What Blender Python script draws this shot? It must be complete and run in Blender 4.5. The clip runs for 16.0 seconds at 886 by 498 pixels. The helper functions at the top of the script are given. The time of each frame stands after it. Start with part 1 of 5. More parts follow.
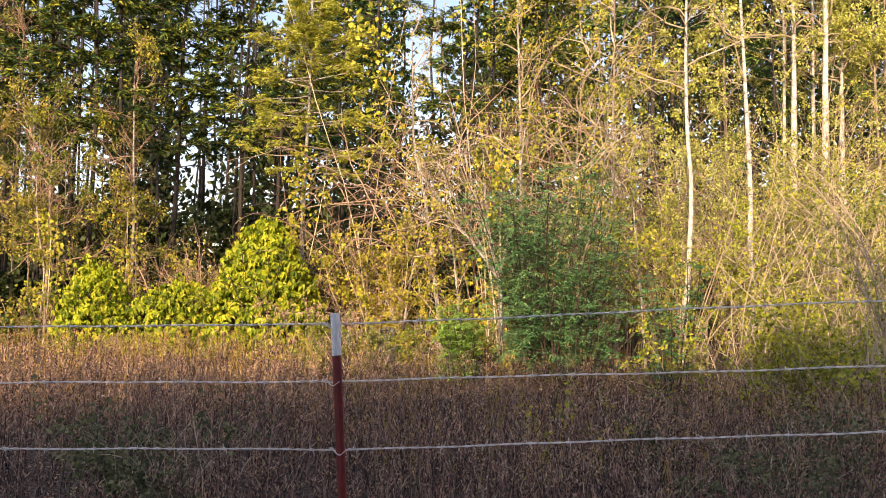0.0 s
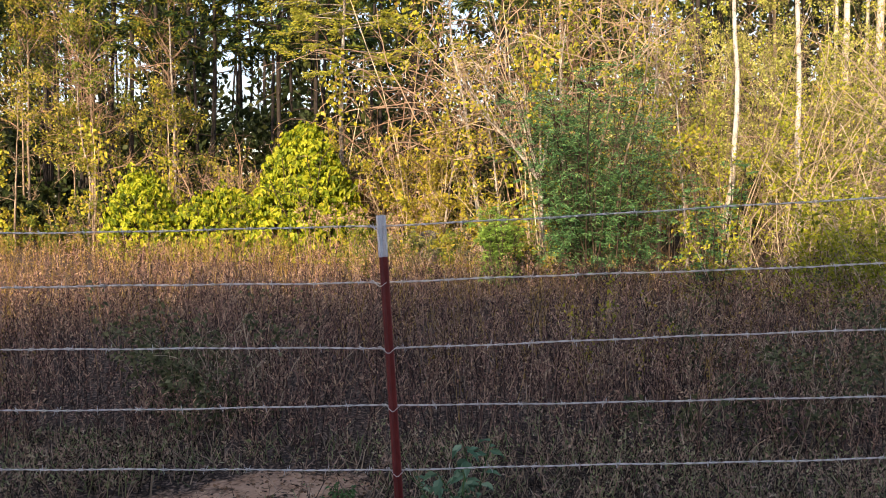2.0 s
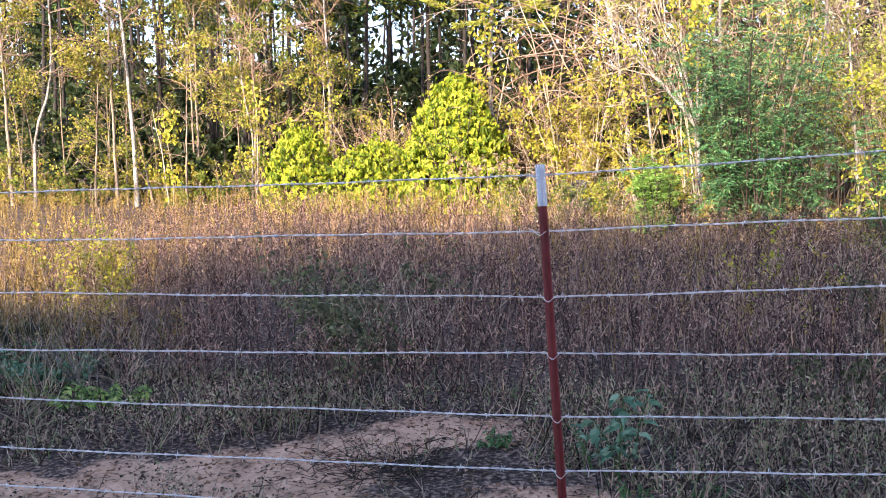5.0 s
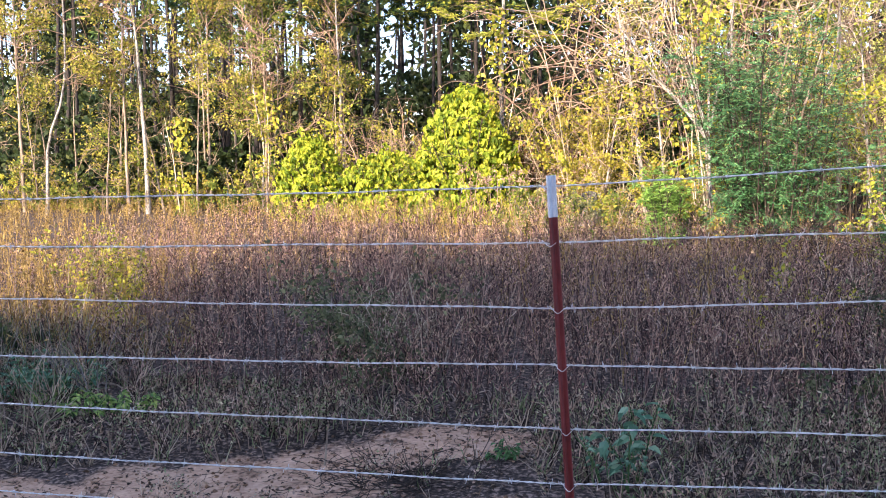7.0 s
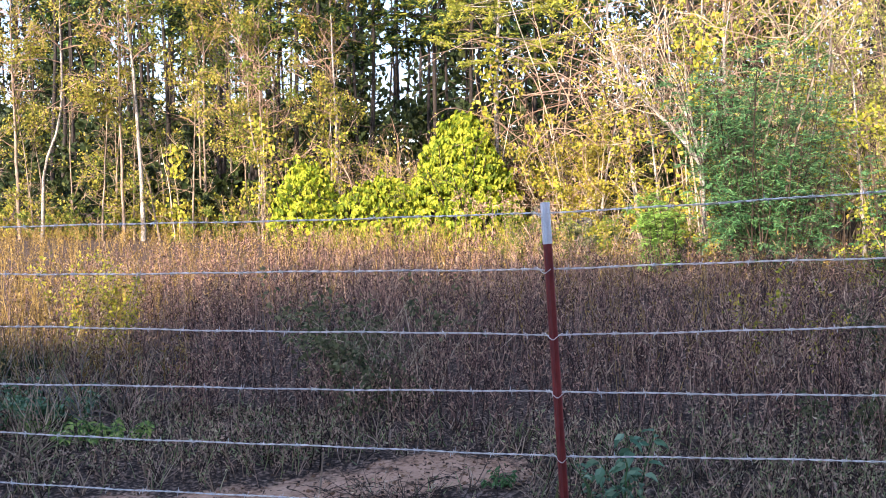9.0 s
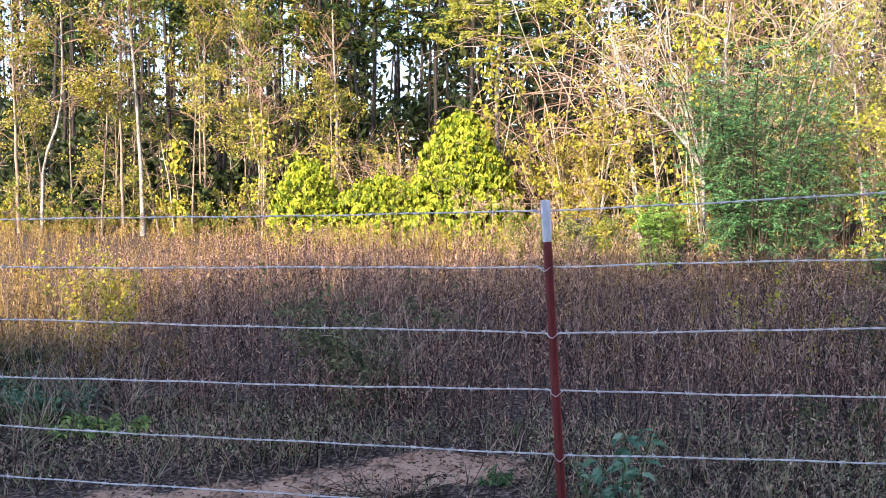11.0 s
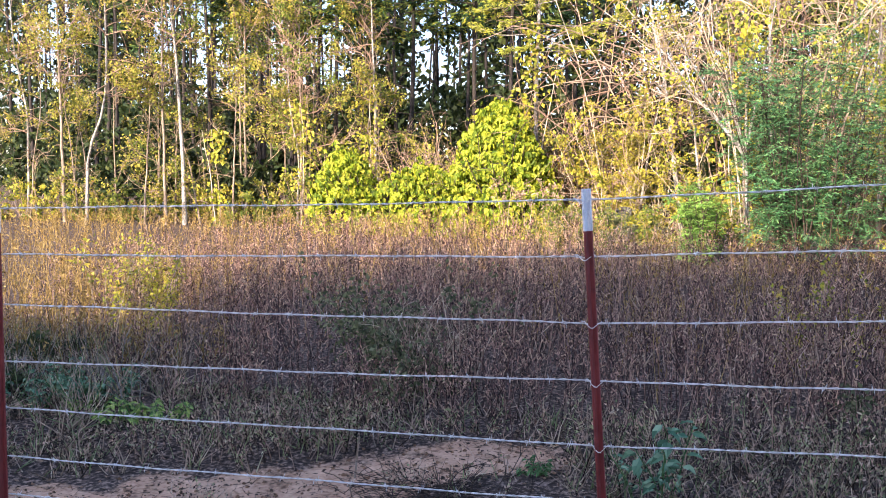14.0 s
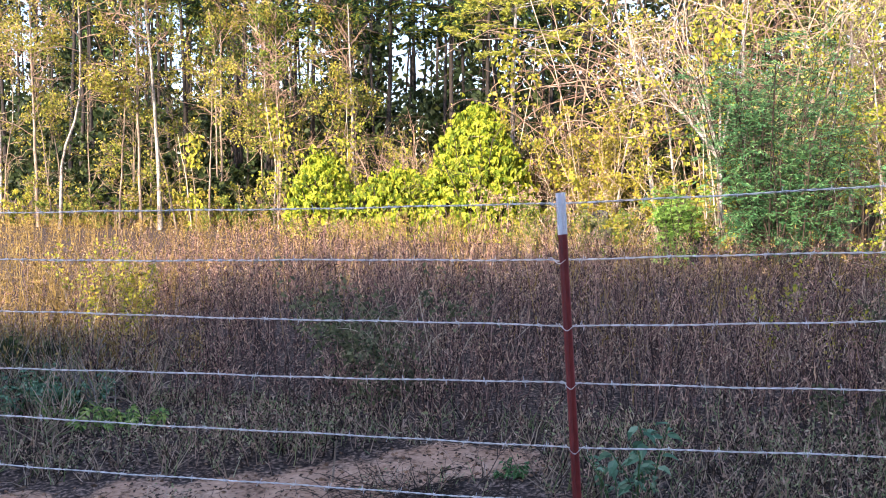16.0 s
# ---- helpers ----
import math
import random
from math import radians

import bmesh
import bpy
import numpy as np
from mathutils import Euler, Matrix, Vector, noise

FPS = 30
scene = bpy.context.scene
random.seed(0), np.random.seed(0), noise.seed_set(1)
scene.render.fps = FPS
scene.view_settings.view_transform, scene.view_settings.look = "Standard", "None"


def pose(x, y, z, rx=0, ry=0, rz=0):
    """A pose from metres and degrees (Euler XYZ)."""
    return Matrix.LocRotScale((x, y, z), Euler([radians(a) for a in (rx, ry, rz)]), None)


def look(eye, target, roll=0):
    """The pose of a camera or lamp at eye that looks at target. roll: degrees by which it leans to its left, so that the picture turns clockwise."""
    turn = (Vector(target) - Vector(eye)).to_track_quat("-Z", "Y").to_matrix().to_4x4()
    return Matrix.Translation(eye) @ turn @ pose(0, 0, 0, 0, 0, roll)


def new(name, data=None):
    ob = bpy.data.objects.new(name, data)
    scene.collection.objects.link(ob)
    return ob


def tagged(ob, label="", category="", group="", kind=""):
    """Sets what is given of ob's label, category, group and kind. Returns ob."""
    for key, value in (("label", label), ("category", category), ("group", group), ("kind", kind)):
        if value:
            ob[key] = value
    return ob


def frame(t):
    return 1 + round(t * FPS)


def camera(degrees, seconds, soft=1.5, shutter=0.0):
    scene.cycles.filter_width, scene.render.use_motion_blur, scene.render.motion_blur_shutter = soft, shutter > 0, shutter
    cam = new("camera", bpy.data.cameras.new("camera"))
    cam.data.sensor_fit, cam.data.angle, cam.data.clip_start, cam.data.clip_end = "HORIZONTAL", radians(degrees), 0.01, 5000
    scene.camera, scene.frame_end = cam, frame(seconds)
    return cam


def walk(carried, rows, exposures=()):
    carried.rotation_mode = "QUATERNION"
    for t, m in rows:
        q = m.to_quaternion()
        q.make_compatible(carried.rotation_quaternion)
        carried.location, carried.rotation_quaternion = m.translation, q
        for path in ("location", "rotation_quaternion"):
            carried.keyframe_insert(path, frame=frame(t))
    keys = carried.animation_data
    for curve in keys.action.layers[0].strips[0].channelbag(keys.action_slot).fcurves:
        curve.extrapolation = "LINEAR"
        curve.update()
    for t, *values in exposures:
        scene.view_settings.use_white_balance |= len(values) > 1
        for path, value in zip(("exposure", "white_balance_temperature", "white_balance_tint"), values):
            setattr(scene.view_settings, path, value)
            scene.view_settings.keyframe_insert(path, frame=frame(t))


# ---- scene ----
cam = camera(53.7, 16.0, soft=1.0)
PATH = [
    (0, (0.057, -0.006, 1.434), (0.049, 1.991, 1.559), 1.3),
    (0.5, (0.056, -0.051, 1.441), (0.035, 1.945, 1.574), 1.5),
    (1, (0.058, -0.053, 1.44), (0.03, 1.943, 1.57), 1.7),
    (1.5, (0.055, -0.054, 1.435), (0.057, 1.946, 1.456), 1.0),
    (2, (0.041, -0.012, 1.427), (-0.053, 1.984, 1.33), 0.5),
    (2.5, (0.023, -0.009, 1.424), (-0.223, 1.97, 1.271), -0.2),
    (3, (0.016, -0.012, 1.423), (-0.317, 1.951, 1.237), -0.6),
    (3.5, (0.018, -0.018, 1.424), (-0.339, 1.94, 1.22), -0.8),
    (4, (0.017, -0.038, 1.425), (-0.368, 1.913, 1.212), -0.8),
    (6.5, (0.009, -0.026, 1.423), (-0.442, 1.913, 1.229), -0.2),
    (7, (0.01, -0.027, 1.424), (-0.44, 1.913, 1.238), -0.1),
    (7.5, (0.013, -0.029, 1.424), (-0.438, 1.912, 1.255), -0.2),
    (8, (0.012, -0.031, 1.427), (-0.432, 1.914, 1.277), -0.2),
    (8.5, (0.012, -0.034, 1.427), (-0.43, 1.912, 1.289), -0.2),
    (9, (0.014, -0.035, 1.426), (-0.427, 1.911, 1.3), -0.2),
    (11.5, (0.011, -0.025, 1.421), (-0.428, 1.921, 1.289), 0.5),
    (12, (0.012, -0.023, 1.422), (-0.427, 1.923, 1.284), 0.5),
    (12.5, (0.004, -0.014, 1.419), (-0.448, 1.929, 1.275), 0.6),
    (13, (-0.003, -0.015, 1.419), (-0.526, 1.91, 1.273), 0.6),
    (13.5, (-0.001, -0.011, 1.418), (-0.525, 1.913, 1.268), 0.6),
    (14, (0.005, -0.015, 1.418), (-0.518, 1.909, 1.264), 0.4),
    (14.5, (0.013, -0.027, 1.418), (-0.489, 1.902, 1.257), 0.2),
    (15, (0.013, -0.027, 1.417), (-0.475, 1.906, 1.258), 0.1),
    (15.5, (0.014, -0.026, 1.418), (-0.471, 1.908, 1.265), 0.2),
    (16, (0.014, -0.028, 1.419), (-0.46, 1.909, 1.274), 0.3),
]
EXPOSURES = [(0, 1.02, 7450, 25), (1.6, 0.97, 7450, 24), (2.1, 1.03, 7040, 23), (2.5, 1.89, 6050, 24), (4.2, 1.81, 6000, 24), (7.0, 1.7, 5980, 24), (9.0, 1.63, 6000, 24), (12.0, 1.68, 5980, 24), (14.0, 1.74, 5950, 24), (16.0, 1.7, 5950, 24)]
walk(cam, [(t, look(eye, target, roll)) for t, eye, target, roll in PATH], EXPOSURES)

# ---- world and sun ----
SUN_EL, SUN_AZ = radians(20), radians(-16)      # light travels towards +y, turned a little to +x
world = bpy.data.worlds.new("world")
scene.world = world
world.use_nodes = True
wn = world.node_tree.nodes
sky = wn.new("ShaderNodeTexSky")
sky.sky_type, sky.sun_disc = "NISHITA", False
sky.sun_elevation, sky.sun_rotation = SUN_EL, math.pi - SUN_AZ
sky.air_density, sky.dust_density, sky.ozone_density = 1.0, 1.5, 1.5
wn["Background"].inputs["Strength"].default_value = 0.15
world.node_tree.links.new(sky.outputs["Color"], wn["Background"].inputs["Color"])
sun_data = bpy.data.lights.new("sun", "SUN")
sun_data.energy, sun_data.angle, sun_data.color = 4.0, radians(0.6), (1.0, 0.83, 0.56)
sun = new("sun", sun_data)
way = Vector((-math.sin(SUN_AZ) * math.cos(SUN_EL), math.cos(SUN_AZ) * math.cos(SUN_EL), -math.sin(SUN_EL)))
sun.matrix_world = look((0, -30, 20), Vector((0, -30, 20)) + way)


# ---- materials ----
def material(name):
    m = bpy.data.materials.new(name)
    m.use_nodes = True
    return m, m.node_tree.nodes, m.node_tree.links, m.node_tree.nodes["Principled BSDF"]


def ramp_node(n, stops):
    r = n.new("ShaderNodeValToRGB")
    e = r.color_ramp.elements
    while len(e) < len(stops):
        e.new(0.5)
    for i, (p, c) in enumerate(stops):
        e[i].position, e[i].color = p, (*c, 1)
    return r


def noise_node(n, l, scale, detail=4.0, stretch=(1, 1, 1)):
    co = n.new("ShaderNodeTexCoord")
    mp = n.new("ShaderNodeMapping")
    mp.inputs["Scale"].default_value = stretch
    t = n.new("ShaderNodeTexNoise")
    t.inputs["Scale"].default_value, t.inputs["Detail"].default_value = scale, detail
    l.new(co.outputs["Object"], mp.inputs["Vector"])
    l.new(mp.outputs["Vector"], t.inputs["Vector"])
    return t


def rough_surface(name, stops, scale, rough=0.85, bump=0.3, stretch=(1, 1, 1), metal=0.0, fine=8.0):
    """Two scales of noise in colour, and a bump."""
    m, n, l, b = material(name)
    big, small = noise_node(n, l, scale, 5, stretch), noise_node(n, l, scale * fine, 4, stretch)
    mix = n.new("ShaderNodeMath")
    mix.operation = "MULTIPLY_ADD"
    mix.inputs[1].default_value = 0.45
    l.new(small.outputs["Fac"], mix.inputs[0])
    half = n.new("ShaderNodeMath")
    half.operation = "MULTIPLY"
    half.inputs[1].default_value = 0.55
    l.new(big.outputs["Fac"], half.inputs[0])
    l.new(half.outputs[0], mix.inputs[2])
    r = ramp_node(n, stops)
    l.new(mix.outputs[0], r.inputs["Fac"])
    l.new(r.outputs["Color"], b.inputs["Base Color"])
    b.inputs["Roughness"].default_value, b.inputs["Metallic"].default_value = rough, metal
    bp = n.new("ShaderNodeBump")
    bp.inputs["Strength"].default_value, bp.inputs["Distance"].default_value = bump, 0.02
    l.new(mix.outputs[0], bp.inputs["Height"])
    l.new(bp.outputs["Normal"], b.inputs["Normal"])
    return m


def foliage(name, stops, through_light=0.35, rough=0.55):
    """Leaves: each island its own tint; part of the light passes through."""
    m, n, l, b = material(name)
    g = n.new("ShaderNodeNewGeometry")
    r = ramp_node(n, stops)
    l.new(g.outputs["Random Per Island"], r.inputs["Fac"])
    t = noise_node(n, l, 2.2, 3)
    mul = n.new("ShaderNodeMix")
    mul.data_type, mul.blend_type = "RGBA", "MULTIPLY"
    mul.inputs["Factor"].default_value = 0.6
    tr = ramp_node(n, [(0.3, (0.6, 0.6, 0.6)), (0.65, (1.15, 1.12, 1.0))])
    l.new(t.outputs["Fac"], tr.inputs["Fac"])
    l.new(r.outputs["Color"], mul.inputs["A"])
    l.new(tr.outputs["Color"], mul.inputs["B"])
    l.new(mul.outputs["Result"], b.inputs["Base Color"])
    b.inputs["Roughness"].default_value = rough
    b.inputs["Specular IOR Level"].default_value = 0.2
    tl = n.new("ShaderNodeBsdfTranslucent")
    l.new(mul.outputs["Result"], tl.inputs["Color"])
    ms = n.new("ShaderNodeMixShader")
    ms.inputs[0].default_value = through_light
    out = n["Material Output"]
    l.new(b.outputs[0], ms.inputs[1])
    l.new(tl.outputs[0], ms.inputs[2])
    l.new(ms.outputs[0], out.inputs["Surface"])
    return m


# patchy bark, its contrast raised to imitate sun dapple as well
BARK_PALE = rough_surface("bark_pale", [(0.40, (0.05, 0.042, 0.036)), (0.5, (0.27, 0.245, 0.21)), (0.64, (0.52, 0.49, 0.44))], 5, 0.8, 0.4, (1, 1, 0.5))
BARK_BIRCH = rough_surface("bark_birch", [(0.38, (0.07, 0.06, 0.055)), (0.46, (0.42, 0.40, 0.36)), (0.65, (0.63, 0.60, 0.55))], 5, 0.75, 0.4, (1, 1, 1.5))
BARK_TAN = rough_surface("bark_tan", [(0.36, (0.07, 0.052, 0.04)), (0.5, (0.24, 0.185, 0.135)), (0.68, (0.42, 0.35, 0.27))], 6, 0.85, 0.5, (1, 1, 0.3))
# almost black: shade inside the wood is put into this bark colour
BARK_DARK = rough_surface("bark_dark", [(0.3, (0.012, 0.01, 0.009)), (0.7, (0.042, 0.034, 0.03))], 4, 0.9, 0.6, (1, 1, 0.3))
TWIG = foliage("twig_brown", [(0.0, (0.09, 0.063, 0.046)), (0.5, (0.38, 0.30, 0.215)), (1.0, (0.76, 0.65, 0.50))], 0.0, 0.8)
TWIG_MID = foliage("twig_mid", [(0.0, (0.11, 0.08, 0.06)), (0.5, (0.25, 0.185, 0.13)), (1.0, (0.42, 0.34, 0.25))], 0.0, 0.8)
TWIG_GREY = foliage("twig_grey", [(0.0, (0.14, 0.13, 0.12)), (1.0, (0.38, 0.36, 0.34))], 0.0, 0.8)
TWIG_PINK = foliage("vine_pinkish_brown", [(0.0, (0.10, 0.06, 0.045)), (0.5, (0.30, 0.20, 0.15)), (1.0, (0.55, 0.41, 0.32))], 0.0, 0.8)
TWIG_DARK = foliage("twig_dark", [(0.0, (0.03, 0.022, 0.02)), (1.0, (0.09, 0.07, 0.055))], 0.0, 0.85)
LEAF_YELLOW = foliage("leaf_yellow_green", [(0.0, (0.10, 0.13, 0.02)), (0.35, (0.30, 0.33, 0.035)), (0.75, (0.54, 0.50, 0.055)), (0.92, (0.62, 0.50, 0.09)), (1.0, (0.40, 0.24, 0.07))], 0.3)
LEAF_PALE = foliage("leaf_pale_yellow", [(0.0, (0.21, 0.25, 0.045)), (0.5, (0.47, 0.51, 0.10)), (1.0, (0.70, 0.69, 0.24))], 0.3)
LEAF_AUTUMN = foliage("leaf_autumn", [(0.0, (0.12, 0.13, 0.02)), (0.5, (0.28, 0.285, 0.04)), (0.8, (0.46, 0.42, 0.07)), (1.0, (0.40, 0.28, 0.09))], 0.3)
LEAF_FRESH = foliage("leaf_fresh_yellow_green", [(0.0, (0.12, 0.17, 0.02)), (0.5, (0.33, 0.38, 0.035)), (1.0, (0.52, 0.52, 0.06))], 0.35)
# yellow stops stand for sunlit sprays, dark stops for shaded ones
LEAF_BOUGH = foliage("needle_bough", [(0.0, (0.012, 0.04, 0.022)), (0.4, (0.04, 0.09, 0.03)), (0.65, (0.13, 0.19, 0.035)), (1.0, (0.38, 0.38, 0.05))], 0.2)
LEAF_GOLD = foliage("leaf_golden", [(0.0, (0.20, 0.17, 0.025)), (0.5, (0.42, 0.385, 0.05)), (0.85, (0.58, 0.545, 0.09)), (1.0, (0.48, 0.34, 0.07))], 0.35)
LEAF_OLIVE = foliage("leaf_olive", [(0.0, (0.06, 0.10, 0.02)), (0.5, (0.16, 0.22, 0.035)), (1.0, (0.34, 0.34, 0.06))], 0.35)
LEAF_KUDZU = foliage("leaf_bright_green", [(0.0, (0.05, 0.10, 0.01)), (0.35, (0.21, 0.30, 0.018)), (0.8, (0.47, 0.52, 0.04)), (1.0, (0.64, 0.60, 0.07))], 0.4, 0.45)
# brightest stops put sunlit tips into the needle tint
LEAF_PINE = foliage("needle_green", [(0.0, (0.014, 0.042, 0.02)), (0.5, (0.045, 0.105, 0.035)), (0.8, (0.13, 0.21, 0.05)), (1.0, (0.30, 0.37, 0.08))], 0.2)
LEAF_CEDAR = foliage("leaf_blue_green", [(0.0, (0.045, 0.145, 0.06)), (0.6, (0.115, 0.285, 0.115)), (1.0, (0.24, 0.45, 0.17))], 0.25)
LEAF_JUNIPER = foliage("leaf_juniper", [(0.0, (0.18, 0.23, 0.035)), (0.5, (0.40, 0.44, 0.06)), (1.0, (0.60, 0.56, 0.10))], 0.3)
# near-black green that carries the wood's inner shade as leaf colour
LEAF_SHADE = foliage("leaf_shade_tone", [(0.0, (0.015, 0.03, 0.012)), (0.7, (0.045, 0.07, 0.025)), (1.0, (0.10, 0.12, 0.03))], 0.25)
LEAF_PLANT = foliage("leaf_soft_green", [(0.0, (0.06, 0.16, 0.06)), (1.0, (0.16, 0.30, 0.11))], 0.3)
LEAF_BRIGHT = foliage("leaf_fresh_green", [(0.0, (0.13, 0.30, 0.06)), (1.0, (0.40, 0.62, 0.14))], 0.35)
LEAF_RUST = foliage("leaf_rust", [(0.0, (0.14, 0.07, 0.03)), (0.6, (0.30, 0.16, 0.06)), (1.0, (0.42, 0.28, 0.10))], 0.3)
# darkest stops imitate the shaded gaps inside the weed stand
WEED = foliage("weed_brown", [(0.0, (0.02, 0.014, 0.014)), (0.35, (0.09, 0.055, 0.052)), (0.55, (0.30, 0.17, 0.14)), (0.8, (0.52, 0.34, 0.265)), (1.0, (0.70, 0.52, 0.36))], 0.15, 0.85)
LEAF_LITTER = foliage("leaf_litter", [(0.0, (0.02, 0.014, 0.011)), (0.6, (0.10, 0.065, 0.045)), (1.0, (0.34, 0.23, 0.15))], 0.1, 0.85)
WEED_PALE = foliage("weed_pale", [(0.0, (0.10, 0.07, 0.055)), (0.5, (0.40, 0.29, 0.225)), (1.0, (0.68, 0.55, 0.43))], 0.2, 0.85)
# stems tinted dark so that the depth between them looks shaded
WEED_STEM = foliage("weed_stem", [(0.0, (0.018, 0.012, 0.012)), (0.4, (0.075, 0.046, 0.043)), (0.75, (0.26, 0.16, 0.14)), (1.0, (0.50, 0.35, 0.28))], 0.0, 0.85)
STRAW = foliage("straw", [(0.0, (0.12, 0.075, 0.025)), (0.6, (0.37, 0.255, 0.08)), (1.0, (0.56, 0.42, 0.17))], 0.3, 0.75)
# here and in low_weed the dark stops stand for shade between blades
GRASS = foliage("rough_grass", [(0.0, (0.02, 0.016, 0.012)), (0.3, (0.14, 0.105, 0.08)), (0.5, (0.47, 0.36, 0.28)), (0.75, (0.68, 0.55, 0.43)), (0.84, (0.22, 0.30, 0.14)), (1.0, (0.28, 0.36, 0.17))], 0.25, 0.7)
LOW_WEED = foliage("low_weed", [(0.0, (0.015, 0.011, 0.01)), (0.28, (0.08, 0.055, 0.045)), (0.45, (0.42, 0.29, 0.225)), (0.72, (0.66, 0.48, 0.37)), (0.8, (0.20, 0.27, 0.13)), (0.92, (0.36, 0.42, 0.2)), (1.0, (0.74, 0.62, 0.48))], 0.2, 0.8)
LEAF_WEED = foliage("leaf_weed", [(0.0, (0.05, 0.065, 0.03)), (0.6, (0.13, 0.15, 0.07)), (1.0, (0.27, 0.28, 0.15))], 0.25)
SEED = foliage("seed_head", [(0.0, (0.34, 0.22, 0.15)), (1.0, (0.58, 0.44, 0.31))], 0.3, 0.8)
WIRE = rough_surface("galvanised_wire", [(0.3, (0.62, 0.615, 0.60)), (0.7, (0.88, 0.87, 0.85))], 40, 0.42, 0.1, metal=0.15)
RED_PAINT = rough_surface("red_post_paint", [(0.25, (0.09, 0.014, 0.013)), (0.5, (0.19, 0.027, 0.025)), (0.75, (0.27, 0.05, 0.045))], 14, 0.5, 0.15, (1, 1, 0.3))
WHITE_PAINT = rough_surface("white_tip_paint", [(0.25, (0.45, 0.46, 0.47)), (0.45, (0.72, 0.73, 0.74)), (0.8, (0.82, 0.82, 0.82))], 25, 0.5, 0.15)
SIDING = rough_surface("house_siding", [(0.3, (0.42, 0.40, 0.36)), (0.7, (0.55, 0.52, 0.47))], 2, 0.8, 0.2)
SHINGLE = rough_surface("roof_shingle", [(0.3, (0.06, 0.055, 0.05)), (0.7, (0.14, 0.13, 0.12))], 5, 0.9, 0.3)


def ground_material():
    m, n, l, b = material("earth")
    a = n.new("ShaderNodeAttribute")
    a.attribute_name = "bare"
    big, mid, fine = noise_node(n, l, 0.9, 5), noise_node(n, l, 7, 6), noise_node(n, l, 42, 9)
    clay = ramp_node(n, [(0.34, (0.13, 0.075, 0.046)), (0.45, (0.42, 0.255, 0.16)), (0.68, (0.64, 0.425, 0.285))])
    # litter brown, sunk at its dark stops to imitate shade under the weeds
    litter = ramp_node(n, [(0.32, (0.014, 0.011, 0.009)), (0.5, (0.075, 0.055, 0.044)), (0.66, (0.32, 0.23, 0.175))])
    both = n.new("ShaderNodeMath")
    both.operation = "MULTIPLY_ADD"
    both.inputs[1].default_value = 0.55
    half = n.new("ShaderNodeMath")
    half.operation = "MULTIPLY"
    half.inputs[1].default_value = 0.45
    l.new(fine.outputs["Fac"], half.inputs[0])
    l.new(mid.outputs["Fac"], both.inputs[0])
    l.new(half.outputs[0], both.inputs[2])
    l.new(both.outputs[0], clay.inputs["Fac"])
    l.new(fine.outputs["Fac"], litter.inputs["Fac"])
    add = n.new("ShaderNodeMath")
    add.operation = "MULTIPLY_ADD"
    add.inputs[1].default_value = 0.85
    l.new(both.outputs[0], add.inputs[0])
    l.new(a.outputs["Fac"], add.inputs[2])
    edge = ramp_node(n, [(0.66, (0, 0, 0)), (0.95, (1, 1, 1))])
    l.new(add.outputs[0], edge.inputs["Fac"])
    mix = n.new("ShaderNodeMix")
    mix.data_type = "RGBA"
    l.new(edge.outputs["Color"], mix.inputs["Factor"])
    l.new(litter.outputs["Color"], mix.inputs["A"])
    l.new(clay.outputs["Color"], mix.inputs["B"])
    l.new(mix.outputs["Result"], b.inputs["Base Color"])
    b.inputs["Roughness"].default_value = 0.95
    b.inputs["Specular IOR Level"].default_value = 0.15
    bp = n.new("ShaderNodeBump")
    bp.inputs["Strength"].default_value, bp.inputs["Distance"].default_value = 0.6, 0.015
    l.new(fine.outputs["Fac"], bp.inputs["Height"])
    l.new(bp.outputs["Normal"], b.inputs["Normal"])
    return m


EARTH = ground_material()
EARTH_CLOD = foliage("clod", [(0.0, (0.14, 0.08, 0.05)), (0.6, (0.32, 0.19, 0.12)), (1.0, (0.46, 0.31, 0.21))], 0.0, 0.95)
rng = np.random.default_rng(7)
LIGHT = np.array([0.2, -0.9, 0.35])      # leaves turn towards the open field


# ---- mesh building ----
def unit(a):
    return a / np.maximum(np.linalg.norm(a, axis=-1, keepdims=True), 1e-9)


